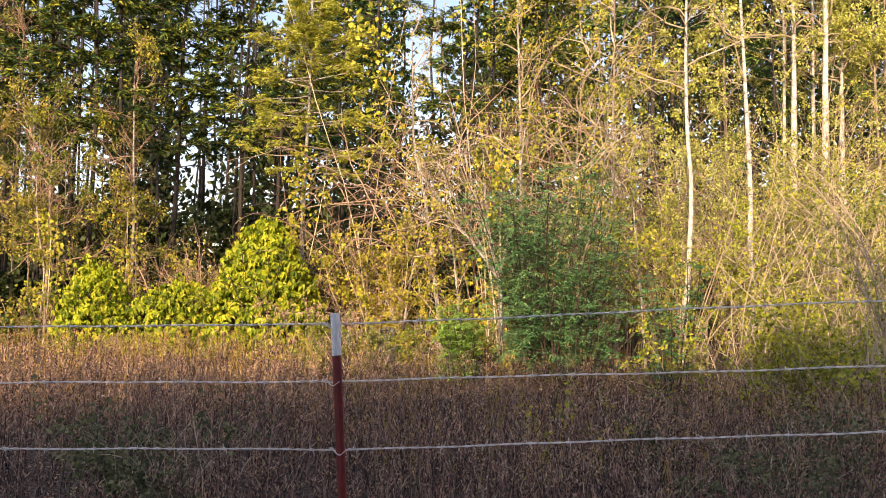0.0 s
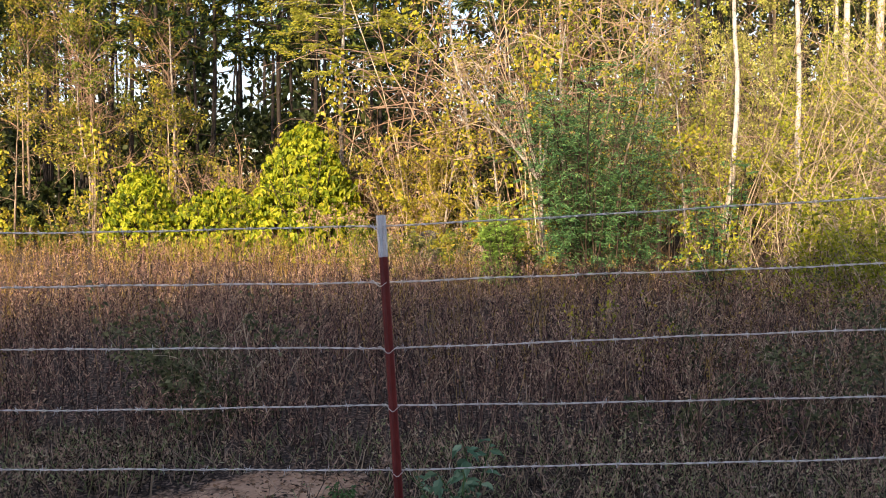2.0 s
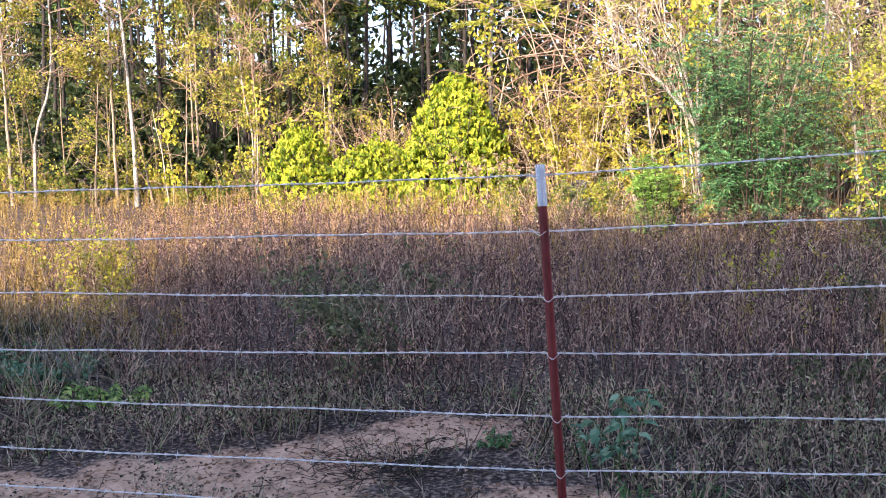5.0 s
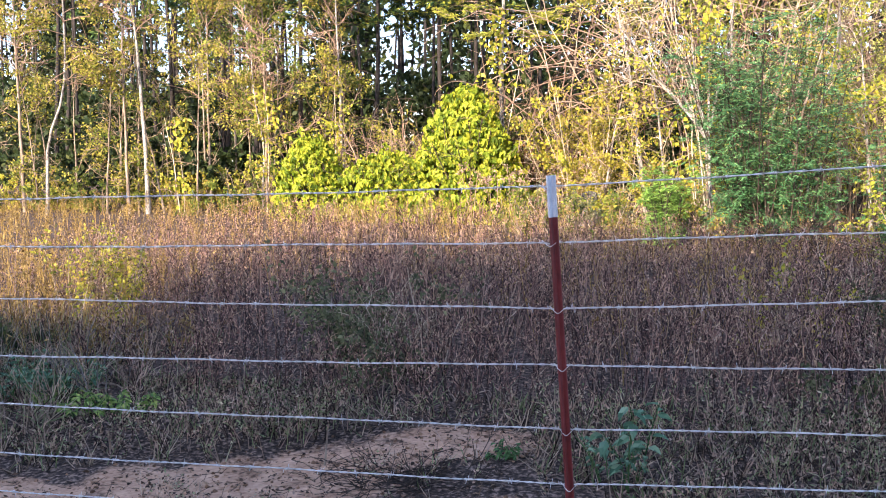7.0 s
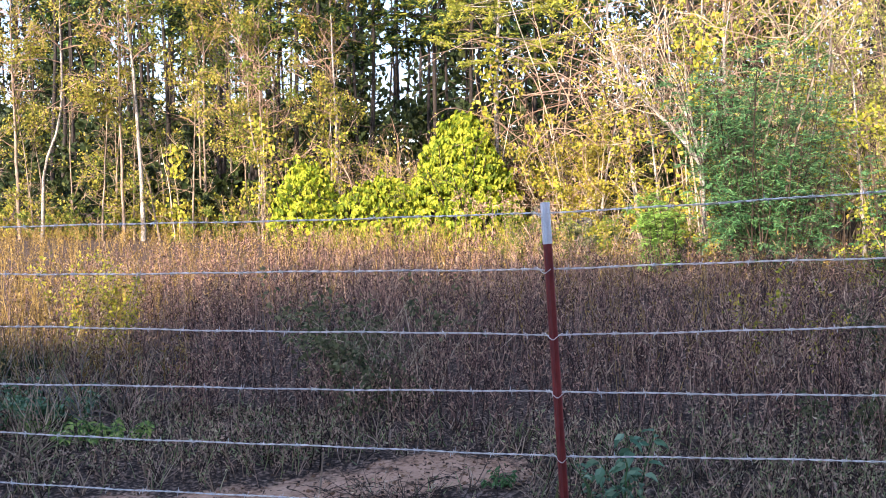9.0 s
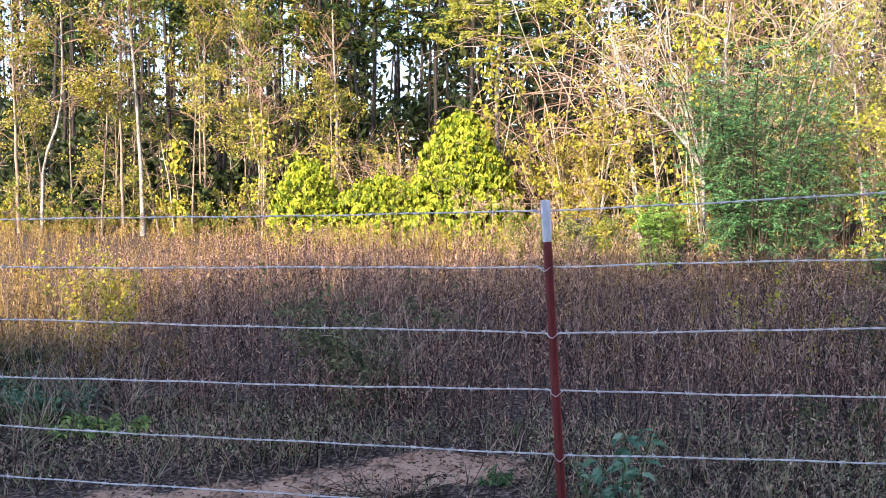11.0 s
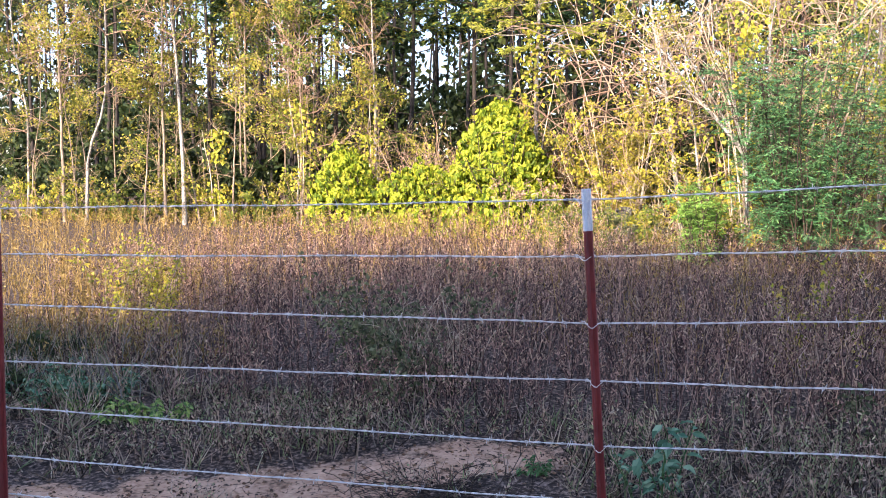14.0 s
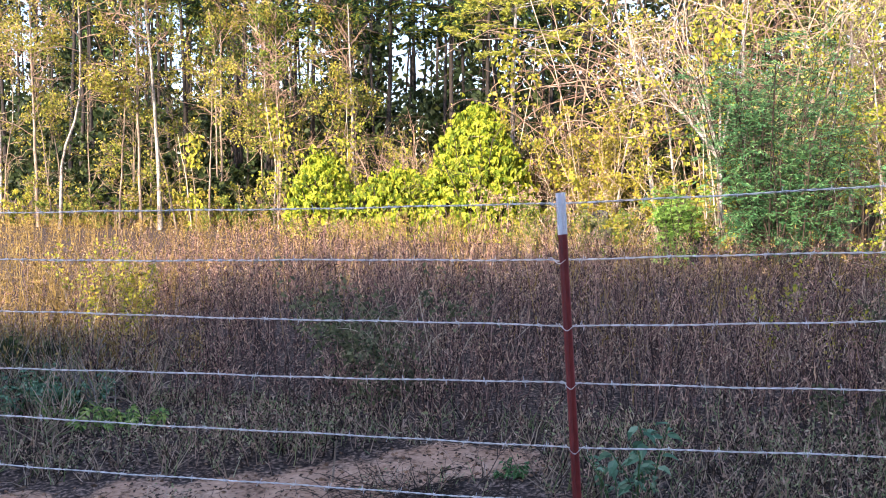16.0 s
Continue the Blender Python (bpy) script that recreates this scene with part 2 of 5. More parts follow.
class Build:
    """Collects tubes, leaves and sheets, and links them as one mesh."""

    def __init__(self):
        self.v, self.q, self.n = [], [], 0

    def add(self, v, q):
        self.v.append(v.reshape(-1, 3))
        self.q.append(q.reshape(-1, 4) + self.n)
        self.n += len(self.v[-1])

    def tubes(self, p, r, m=3):
        c, k = p.shape[:2]
        if not c:
            return self
        d = unit(p[:, -1] - p[:, 0])
        ref = np.where(np.abs(d[:, 2:3]) < 0.8, [[0, 0, 1.0]], [[1.0, 0.2, 0]])
        u = unit(np.cross(d, ref))
        w = np.cross(d, u)
        a = np.arange(m) * 2 * math.pi / m
        ring = np.cos(a)[None, :, None] * u[:, None] + np.sin(a)[None, :, None] * w[:, None]
        v = p[:, :, None] + r[:, :, None, None] * ring[:, None]
        base = (np.arange(c)[:, None, None] * k + np.arange(k - 1)[None, :, None]) * m
        j = np.arange(m)[None, None]
        jn = (j + 1) % m
        self.add(v, np.stack([base + j, base + jn, base + m + jn, base + m + j], -1))
        return self

    def leaves(self, c, d, nrm, length, width, fold=0.12):
        k = len(c)
        length, width = np.broadcast_to(length, (k,))[:, None], np.broadcast_to(width, (k,))[:, None]
        d = unit(d)
        s = unit(np.cross(d, nrm))
        nn = np.cross(s, d)
        mid = c + d * length * 0.45 + nn * width * fold
        v = np.stack([c, mid + s * width / 2, c + d * length - nn * length * fold, mid - s * width / 2], 1)
        self.add(v, np.arange(k * 4).reshape(k, 4))
        return self

    def broad(self, c, d, nrm, length, width, fold=0.25, tip=0.2):
        """Broad leaves of two halves folded along the midrib, with a bent tip."""
        k = len(c)
        length, width = np.broadcast_to(length, (k,))[:, None], np.broadcast_to(width, (k,))[:, None] / 2
        d = unit(d)
        s = unit(np.cross(d, nrm))
        u = np.cross(s, d)
        v = np.stack([c, c + d * length * 0.3 + s * width + u * width * fold, c + d * length * 0.68 + s * width * 0.7 + u * width * fold * 0.6, c + d * length - u * length * tip,
                      c + d * length * 0.68 - s * width * 0.7 + u * width * fold * 0.6, c + d * length * 0.3 - s * width + u * width * fold], 1)
        i = np.arange(k)[:, None] * 6
        self.add(v, np.concatenate([i + [[0, 1, 2, 3]], i + [[0, 3, 4, 5]]], 0))
        return self

    def link(self, name, mat, parent=None, label="", kind=""):
        v, q = np.concatenate(self.v).astype(np.float32), np.concatenate(self.q).astype(np.int32)
        me = bpy.data.meshes.new(name)
        me.vertices.add(len(v))
        me.vertices.foreach_set("co", v.ravel())
        me.loops.add(q.size)
        me.loops.foreach_set("vertex_index", q.ravel())
        me.polygons.add(len(q))
        me.polygons.foreach_set("loop_start", np.arange(0, q.size, 4, dtype=np.int32))
        me.update(calc_edges=True)
        me.materials.append(mat)
        ob = new(name, me)
        if parent:
            ob.parent = parent
        return tagged(ob, label, kind=kind)


def part(name, bm, mat, parent=None, label="", smooth=False):
    me = bpy.data.meshes.new(name)
    bm.to_mesh(me)
    bm.free()
    if smooth:
        for f in me.polygons:
            f.use_smooth = True
    me.materials.append(mat)
    ob = new(name, me)
    if parent:
        ob.parent = parent
    return tagged(ob, label)


def thing(name, label, category, group="", kind=""):
    return tagged(new(name), label, category, group, kind)


def limbs(start, d, length, k, wob, droop=0.0):
    """Wandering polylines: start (n,3), first direction, length."""
    c = len(start)
    p = np.empty((c, k, 3))
    p[:, 0] = start
    step = (np.broadcast_to(length, (c,)) / (k - 1))[:, None]
    d = unit(d)
    for i in range(1, k):
        d = unit(d + rng.normal(0, wob, (c, 3)) + [0, 0, droop])
        p[:, i] = p[:, i - 1] + d * step
    return p


def along(p, each, lo=0.2, hi=1.0):
    """Random places on polylines: point, tangent, place from 0 to 1."""
    c, k = p.shape[:2]
    i = np.repeat(np.arange(c), each)
    s = rng.uniform(lo, hi, len(i))
    f = s * (k - 1)
    a = np.minimum(f.astype(int), k - 2)
    t = (f - a)[:, None]
    return p[i, a] * (1 - t) + p[i, a + 1] * t, unit(p[i, a + 1] - p[i, a]), s, i


def scatter_dir(n, up=0.0):
    d = rng.normal(0, 1, (n, 3))
    d[:, 2] += up
    return unit(d)


def taper(c, k, r0, r1):
    r0 = np.broadcast_to(r0, (c,))[:, None]
    return r0 + (np.broadcast_to(r1, (c,))[:, None] - r0) * np.linspace(0, 1, k)[None]


# ---- ground ----
def lattice(x, y, seed):
    xi, yi = np.floor(x).astype(np.int64), np.floor(y).astype(np.int64)
    fx, fy = x - xi, y - yi
    fx, fy = fx * fx * (3 - 2 * fx), fy * fy * (3 - 2 * fy)

    def h(a, b):
        v = (a * 374761393 + b * 668265263 + seed * 974634) & 0x7FFFFFFF
        v = ((v ^ (v >> 13)) * 1274126177) & 0x7FFFFFFF
        return (v % 10007) / 10007.0

    return (h(xi, yi) * (1 - fx) + h(xi + 1, yi) * fx) * (1 - fy) + (h(xi, yi + 1) * (1 - fx) + h(xi + 1, yi + 1) * fx) * fy


def fbm(x, y, scale, seed=1, octaves=4):
    t, a = 0, 0.5
    for o in range(octaves):
        t = t + a * lattice(x * scale + 31, y * scale + 17, seed + o)
        scale, a = scale * 2, a * 0.5
    return t - 0.47


def smooth(a, lo, hi):
    t = np.clip((a - lo) / (hi - lo), 0, 1)
    return t * t * (3 - 2 * t)


def ground_z(x, y):
    x, y = np.asarray(x, float), np.asarray(y, float)
    z = 0.25 * smooth(y, 5, 20) + 0.7 * smooth(y, 20, 45)
    z = z + 5.0 * smooth(y, 20, 45) * smooth(x, -4, 14)
    z = z + 0.05 * fbm(x, y, 0.8, 3) + (0.035 * fbm(x, y, 4.0, 9, 3) + 0.014 * fbm(x, y, 11.0, 19, 2)) * smooth(-np.hypot(x, y), -14, -8)
    return z + 0.03 * x * smooth(-y, -5, -3.5) * smooth(-np.abs(x), -8, -3)


def bareness(x, y):
    """Where the clay lies open."""
    x, y = np.asarray(x, float), np.asarray(y, float)
    a = 1 - np.hypot((x + 1.85) / 1.05, (y - 3.58) / 0.5)
    b = 1 - np.hypot((x + 0.95) / 0.52, (y - 4.3) / 0.4)
    c = 1 - np.hypot((x + 2.85) / 0.65, (y - 3.3) / 0.34)
    d = 1 - np.hypot((x + 1.5) / 0.55, (y - 4.0) / 0.32)
    e = 1 - np.hypot((x + 0.3) / 0.42, (y - 3.47) / 0.24)
    return np.clip(np.maximum.reduce([a, b, c, 0.42 * d, 0.8 * e]) + 0.7 * fbm(x, y, 2.2, 5) + 0.5 * fbm(x, y, 7.0, 15, 3), 0, 0.6) / 0.6


def grid_axis(spans):
    return np.concatenate([np.arange(a, b, s) for a, b, s in spans])


gx = grid_axis([(-900, -60, 60), (-60, -16, 2), (-16, -5, 0.4), (-5, 3, 0.055), (3, 14, 0.4), (14, 60, 2), (60, 901, 60)])
gy = grid_axis([(-900, -20, 55), (-20, 2, 1.0), (2, 6, 0.055), (6, 22, 0.4), (22, 60, 2), (60, 901, 60)])
X, Y = np.meshgrid(gx, gy)
Z = ground_z(X, Y)
gb = Build()
ii = (np.arange(len(gy) - 1)[:, None] * len(gx) + np.arange(len(gx) - 1)[None])
gb.add(np.stack([X, Y, Z], -1), np.stack([ii, ii + 1, ii + len(gx) + 1, ii + len(gx)], -1))
ground = gb.link("ground", EARTH)
tagged(ground, "uneven earth with open reddish clay and leaf litter", "ground", kind="structure")
at = ground.data.attributes.new("bare", "FLOAT", "POINT")
at.data.foreach_set("value", bareness(X, Y).ravel().astype(np.float32))
for f in ground.data.polygons:
    f.use_smooth = True


# ---- unseen house, added behind the camera to shade the field ----
def box(bm, x0, y0, z0, x1, y1, z1):
    vs = [bm.verts.new(p) for p in ((x0, y0, z0), (x1, y0, z0), (x1, y1, z0), (x0, y1, z0), (x0, y0, z1), (x1, y0, z1), (x1, y1, z1), (x0, y1, z1))]
    for f in ((3, 2, 1, 0), (4, 5, 6, 7), (0, 1, 5, 4), (1, 2, 6, 5), (2, 3, 7, 6), (3, 0, 4, 7)):
        bm.faces.new([vs[i] for i in f])
    return vs


def gable(bm, x0, y0, x1, y1, z0, ridge, out=0.35, thick=0.18):
    """A roof with its ridge along x."""
    ym = (y0 + y1) / 2
    sec = [(y0 - out, z0), (ym, ridge), (y1 + out, z0), (y1 + out, z0 - thick), (ym, ridge - thick), (y0 - out, z0 - thick)]
    a = [bm.verts.new((x0 - out, y, z)) for y, z in sec]
    b = [bm.verts.new((x1 + out, y, z)) for y, z in sec]
    for i in range(6):
        j = (i + 1) % 6
        bm.faces.new([a[i], a[j], b[j], b[i]])
    for s, q in ((a, (0, 1, 4, 5)), (a, (1, 2, 3, 4)), (b, (5, 4, 1, 0)), (b, (4, 3, 2, 1))):
        bm.faces.new([s[i] for i in q])


house = thing("house", "unseen house added behind the view to shade the field", "house", kind="structure")
bm = bmesh.new()
box(bm, -8.6, -15, -0.3, 10.5, -8, 6.4)
part("wall", bm, SIDING, house)
# eave corner, hip and ridge are set by the shadow edge wanted on the weeds
bm = bmesh.new()
eave = [bm.verts.new((x, y, z)) for z in (6.4, 6.7) for x, y in ((-9.08, -15.4), (10.85, -15.4), (10.85, -7.6), (-9.08, -7.6))]
ridge = [bm.verts.new((-5.13, -11.5, 9.6)), bm.verts.new((6.4, -11.5, 9.6))]
for f in ((3, 2, 1, 0), (0, 1, 5, 4), (1, 2, 6, 5), (2, 3, 7, 6), (3, 0, 4, 7)):
    bm.faces.new([eave[i] for i in f])
bm.faces.new([eave[4], eave[5], ridge[1], ridge[0]])
bm.faces.new([eave[6], eave[7], ridge[0], ridge[1]])
bm.faces.new([eave[7], eave[4], ridge[0]])
bm.faces.new([eave[5], eave[6], ridge[1]])
part("roof", bm, SHINGLE, house, "dark shingle hipped roof shaped to the field's shadow edge")
# lower wing, added for the shade at the field's near left
bm = bmesh.new()
box(bm, -17.4, -14, -0.3, -8.62, -9, 4.4)
part("side_wall", bm, SIDING, house)
bm = bmesh.new()
gable(bm, -17.0, -14, -9.32, -9, 4.5, 6.95)
part("side_roof", bm, SHINGLE, house)


# ---- wire fence ----
FENCE_Y = 2.56


def tee_post(x, top, lean=0.0):
    """A studded steel tee post: flange towards the camera, web behind."""
    g = float(ground_z(x, FENCE_Y))
    h = top - g
    post = thing("fence_post", "dark red steel tee post with white painted tip", "fence post", "fence posts")
    post.matrix_world = pose(x, FENCE_Y, g, 0, lean, 0) @ pose(0, 0, 0, 0, 0, 158)

    def section(z0, z1, grow):
        b = bmesh.new()
        w, t, d = 0.0142 + grow, 0.0032 + grow, 0.022 + grow
        pts = [(-w, -t), (w, -t), (w, t), (t * 0.9, t + 0.002), (t * 0.8, d), (-t * 0.8, d), (-t * 0.9, t + 0.002), (-w, t)]
        lo = [b.verts.new((x_, y_, z0)) for x_, y_ in pts]
        hi = [b.verts.new((x_, y_, z1)) for x_, y_ in pts]
        for i in range(8):
            j = (i + 1) % 8
            b.faces.new([lo[i], lo[j], hi[j], hi[i]])
        b.faces.new(hi)
        b.faces.new(lo[::-1])
        bmesh.ops.bevel(b, geom=[e for e in b.edges if abs(e.verts[0].co.z - e.verts[1].co.z) > 0.01], offset=0.0012, segments=1, affect="EDGES")
        return b

    part("shaft", section(-0.45, h - 0.121, 0), RED_PAINT, post, "dark red painted shaft")
    part("tip", section(h - 0.123, h, 0.0006), WHITE_PAINT, post, "chipped white painted tip")
    stud = bmesh.new()
    box(stud, -0.0045, -0.0085, -0.005, 0.0045, -0.003, 0.005)
    bmesh.ops.bevel(stud, geom=stud.edges[:], offset=0.0015, segments=1, affect="EDGES")
    first = part("stud", stud, RED_PAINT, post)
    first.location = (0, 0, h - 0.17)
    z = h - 0.225
    while z > 0.1:
        o = new("stud", first.data)
        o.parent, o.location = post, (0, 0, z)
        z -= 0.055
    return post, g


MAIN_TOP, LEAN = 1.403, -4.0
MAIN_FOOT = -0.166
posts = [tee_post(MAIN_FOOT, MAIN_TOP, LEAN), tee_post(-2.335, 1.35, 0.2), tee_post(2.15, 1.52, 1.0)]

# heights of each wire at x -2.2, at the main post and at x 0.65
WIRES = [(1.318, -0.277, 1.366, 1.43), (1.153, -0.268, 1.201, 1.249), (0.972, -0.243, 1.004, 1.056), (0.77, -0.229, 0.831, 0.866),
         (0.596, -0.215, 0.637, 0.68), (0.418, -0.204, 0.466, 0.519), (0.278, -0.193, 0.319, 0.367)]


def barb_mesh():
    b = Build()
    a = np.linspace(0, 4 * math.pi, 11)
    coil = np.stack([np.linspace(-0.005, 0.005, 11), np.cos(a) * 0.0042, np.sin(a) * 0.0042], -1)
    b.tubes(coil[None], np.full((1, 11), 0.0011), 4)
    ends = np.array([[[0.005, 0.003, -0.002], [0.008, 0.006, 0.016]], [[-0.005, -0.003, 0.002], [-0.008, -0.006, -0.016]],
                     [[0.001, 0.003, 0.003], [0.004, -0.013, 0.010]], [[-0.001, -0.003, -0.003], [-0.004, 0.013, -0.010]]])
    b.tubes(ends, taper(4, 2, 0.0012, 0.0004), 4)
    ob = b.link("barb", WIRE)
    me = ob.data
    bpy.data.objects.remove(ob)
    return me


BARB = barb_mesh()
FACE_Y = FENCE_Y + 0.0115
for wi, (zl, xm, zm, zr) in enumerate(WIRES):
    kx = np.array([-3.4, -2.33, xm, 2.15, 2.9])
    sl, sr = (zm - zl) / (xm + 2.18), (zr - zm) / (0.66 - xm)
    kz = np.array([zm + sl * (-3.4 - xm), zm + sl * (-2.33 - xm), zm, zm + sr * (2.15 - xm), zm + sr * (2.9 - xm)])
    wire = thing("barbed_wire", "twisted galvanised barbed wire strung tightly between steel posts", "barbed wire", "fence wires")
    wire.location = (xm, FACE_Y, zm)
    xs = np.arange(-3.4, 2.9, 0.018)
    phase = rng.uniform(0, 6)
    sag = -0.003 * np.abs(np.sin((xs - xm) / 2.3 * math.pi)) + 0.0014 * np.sin(xs * 5 + phase) + 0.0009 * np.sin(xs * 17 + 2 * phase)
    near = np.exp(-((xs - xm) / 0.012) ** 2) * -0.004
    zs = np.interp(xs, kx, kz) + sag + near
    for sign in (1, -1):
        tw = xs * 2 * math.pi / 0.075
        p = np.stack([xs - xm, sign * 0.0019 * np.cos(tw), zs - zm + sign * 0.0019 * np.sin(tw)], -1)
        b = Build().tubes(p[None], np.full((1, len(xs)), 0.0015), 5)
        strand = b.link("strand", WIRE, wire)
    x = -3.3 + rng.uniform(0, 0.1)
    while x < 2.8:
        o = new("barb", BARB)
        o.parent = strand
        o.location = (x - xm, 0, float(np.interp(x, xs, zs)) - zm)
        o.rotation_euler = (rng.uniform(0, 6.3), 0, rng.uniform(-0.1, 0.1))
        o.scale = (0.95, 0.95, 0.95)
        x += 0.127 * rng.uniform(0.93, 1.07)
    # wire clip round the post
    if wi < 6:
        post, g = posts[0]
        a = np.linspace(0, 4.4 * math.pi, 22)
        coil = np.stack([-0.036 + a * 0.0007, 0.0115 + np.cos(a) * 0.0045, np.sin(a) * 0.0045], -1)
        round_web = np.array([[-0.028, 0.008, 0.004], [-0.020, -0.006, 0.002], [-0.012, -0.018, -0.005], [-0.003, -0.0265, -0.010], [0.004, -0.0265, -0.010],
                              [0.011, -0.016, -0.004], [0.018, -0.004, 0.001], [0.024, 0.010, 0.004], [0.028, 0.017, 0.0], [0.030, 0.010, -0.004]])
        b = Build().tubes(coil[None], np.full((1, 22), 0.0013), 5).tubes(round_web[None], np.full((1, 10), 0.0016), 5)
        clip = b.link("wire_clip", WIRE, post, "bent galvanised wire clip")
        clip.matrix_world = pose(xm + 0.006, FENCE_Y, zm + 0.001)
        clip.matrix_parent_inverse = Matrix.Identity(4)
        clip.matrix_basis = post.matrix_basis.inverted() @ pose(xm + 0.006, FENCE_Y, zm + 0.001)


# ---- trees ----
def clumped(c, share, seed, scale=1.1):
    """Keeps the places that lie in clumps, so that leaves gather and leave gaps."""
    f = fbm(c[:, 0] + 0.7 * c[:, 2], c[:, 1] * 0.6 + c[:, 2], scale, seed, 3)
    return f > np.quantile(f, 1 - share) if len(f) else np.zeros(0, bool)


def tree(name, label, category, pts, r0, top, bark, twig_mat, leaf_mat, n1=22, n2=5, n3=3, leaf_each=4, size=0.08, start=0.25, reach=1.6,
         rise=0.5, droop=0.0, wob=0.22, group="", twig_r=0.008, r_top=0.16, spread=0.12, twig_from=0.2, clump=0.55):
    """A tree whose trunk goes through pts and on up to top, with limbs, twigs and leaves."""
    pts = np.array(pts, float)
    g = float(ground_z(pts[0, 0], pts[0, 1]))
    foot = np.array([pts[0, 0], pts[0, 1], g - 0.1])
    up = unit(pts[-1] - pts[0]) if len(pts) > 1 else np.array([0, 0, 1.0])
    up = unit(up + [0, 0, 1.5])
    line = [foot] + [p for p in pts if p[2] > g + 0.2]
    if line[-1][2] < top - 0.3:
        line.append(line[-1] + up * (top - line[-1][2]))
    line = np.array(line)
    zs = np.linspace(line[0, 2], line[-1, 2], 16)
    t = np.stack([np.interp(zs, line[:, 2], line[:, i]) for i in range(3)], -1)
    t[1:, :2] += np.cumsum(rng.normal(0, 0.012, (15, 2)), 0)
    root = thing(name, label, category, group)
    root.location = foot
    t = t - foot
    radius = r0 * (1 - (1 - r_top) * np.linspace(0, 1, 16)) * np.concatenate([[1.35, 1.1], np.ones(14)])
    radius[-1] *= 0.4
    Build().tubes(t[None], radius[None], 9).link("trunk", bark, root)
    s0, d0, s, _ = along(t[None], n1, start, 0.99)
    az = rng.uniform(0, 2 * math.pi, n1)
    d1 = np.stack([np.cos(az), np.sin(az), rise + 1.3 * np.clip((s - 0.7) / 0.3, 0, 1) + rng.normal(0, 0.25, n1)], -1)
    l1 = reach * rng.uniform(0.5, 1.15, n1) * (1.15 - 0.75 * (s - start) / (1 - start))
    p1 = limbs(s0, d1, l1, 7, wob, droop)
    r1 = taper(n1, 7, np.clip(r0 * 0.3, 0.008, 0.035), twig_r * 0.8)
    for i in range(n1):
        Build().tubes(p1[i:i + 1], r1[i:i + 1], 5).link("limb", twig_mat, root)
    tw = Build()
    s2, d2, q2, _ = along(p1, n2, twig_from, 0.98)
    p2 = limbs(s2, d2 + scatter_dir(len(s2), 0.3) * 0.9, 0.45 * reach * rng.uniform(0.4, 1.0, len(s2)), 4, wob * 1.2, droop)
    tw.tubes(p2, taper(len(p2), 4, twig_r, twig_r * 0.45), 3)
    s3, d3, q3, _ = along(p2, n3, 0.15, 1.0)
    p3 = limbs(s3, d3 + scatter_dir(len(s3), 0.2), 0.22 * reach * rng.uniform(0.4, 1.0, len(s3)), 2, wob * 1.2, droop)
    tw.tubes(p3, taper(len(p3), 2, twig_r * 0.55, twig_r * 0.3), 3)
    tw.link("twig_growth", twig_mat, root, kind="stuff")
    if leaf_each:
        c, d, _, _ = along(p3, int(round(leaf_each / clump)), 0.0, 1.0)
        c = c + rng.normal(0, spread * 0.5, c.shape)
        c = c[clumped(c + foot, clump, 61)]
        k = len(c)
        Build().leaves(c, scatter_dir(k, -0.5), scatter_dir(k, 0.5) + LIGHT, size * rng.uniform(0.6, 1.4, k), size * rng.uniform(0.45, 0.85, k)).link("crown", leaf_mat, root, kind="stuff")
    return root


def needle_boughs(t, lo, hi, n1, reach, subs, tufts_each, blades, size, wide, droop, bare=0.3, narrow=0.65, rise=0.12):
    """Level boughs with flat fans of twigs, and sprays of needles near their ends."""
    s0, _, s, _ = along(t[None], n1, lo, hi)
    az = rng.uniform(0, 2 * math.pi, n1)
    out = np.stack([np.cos(az), np.sin(az), rng.normal(rise, 0.12, n1)], -1)
    p1 = limbs(s0, out, reach * rng.uniform(0.55, 1.1, n1) * (1.1 - narrow * (s - lo) / (hi - lo)), 6, 0.08, droop)
    s2, d2, q2, i2 = along(p1, subs, bare, 1.0)
    side = np.stack([-d2[:, 1], d2[:, 0], np.zeros(len(d2))], -1) * rng.choice([-1, 1], len(d2))[:, None]
    p2 = limbs(s2, d2 * 0.9 + side * rng.uniform(0.3, 1.1, (len(d2), 1)) + rng.normal(0, 0.12, d2.shape), reach * rng.uniform(0.15, 0.36, len(s2)) * (1.2 - 0.5 * q2), 3, 0.12, droop)
    c, d, _, _ = along(p2, tufts_each, 0.25, 1.0)
    c, d = np.repeat(c, blades, 0), np.repeat(d, blades, 0)
    k = len(c)
    b = Build().leaves(c + rng.normal(0, 0.025, c.shape), d + rng.normal(0, 0.55, (k, 3)) * [1, 1, 0.55] + [0, 0, -0.12], scatter_dir(k, 1.2) + LIGHT * 0.7,
                       size * rng.uniform(0.55, 1.25, k), size * wide)
    return p1, p2, b


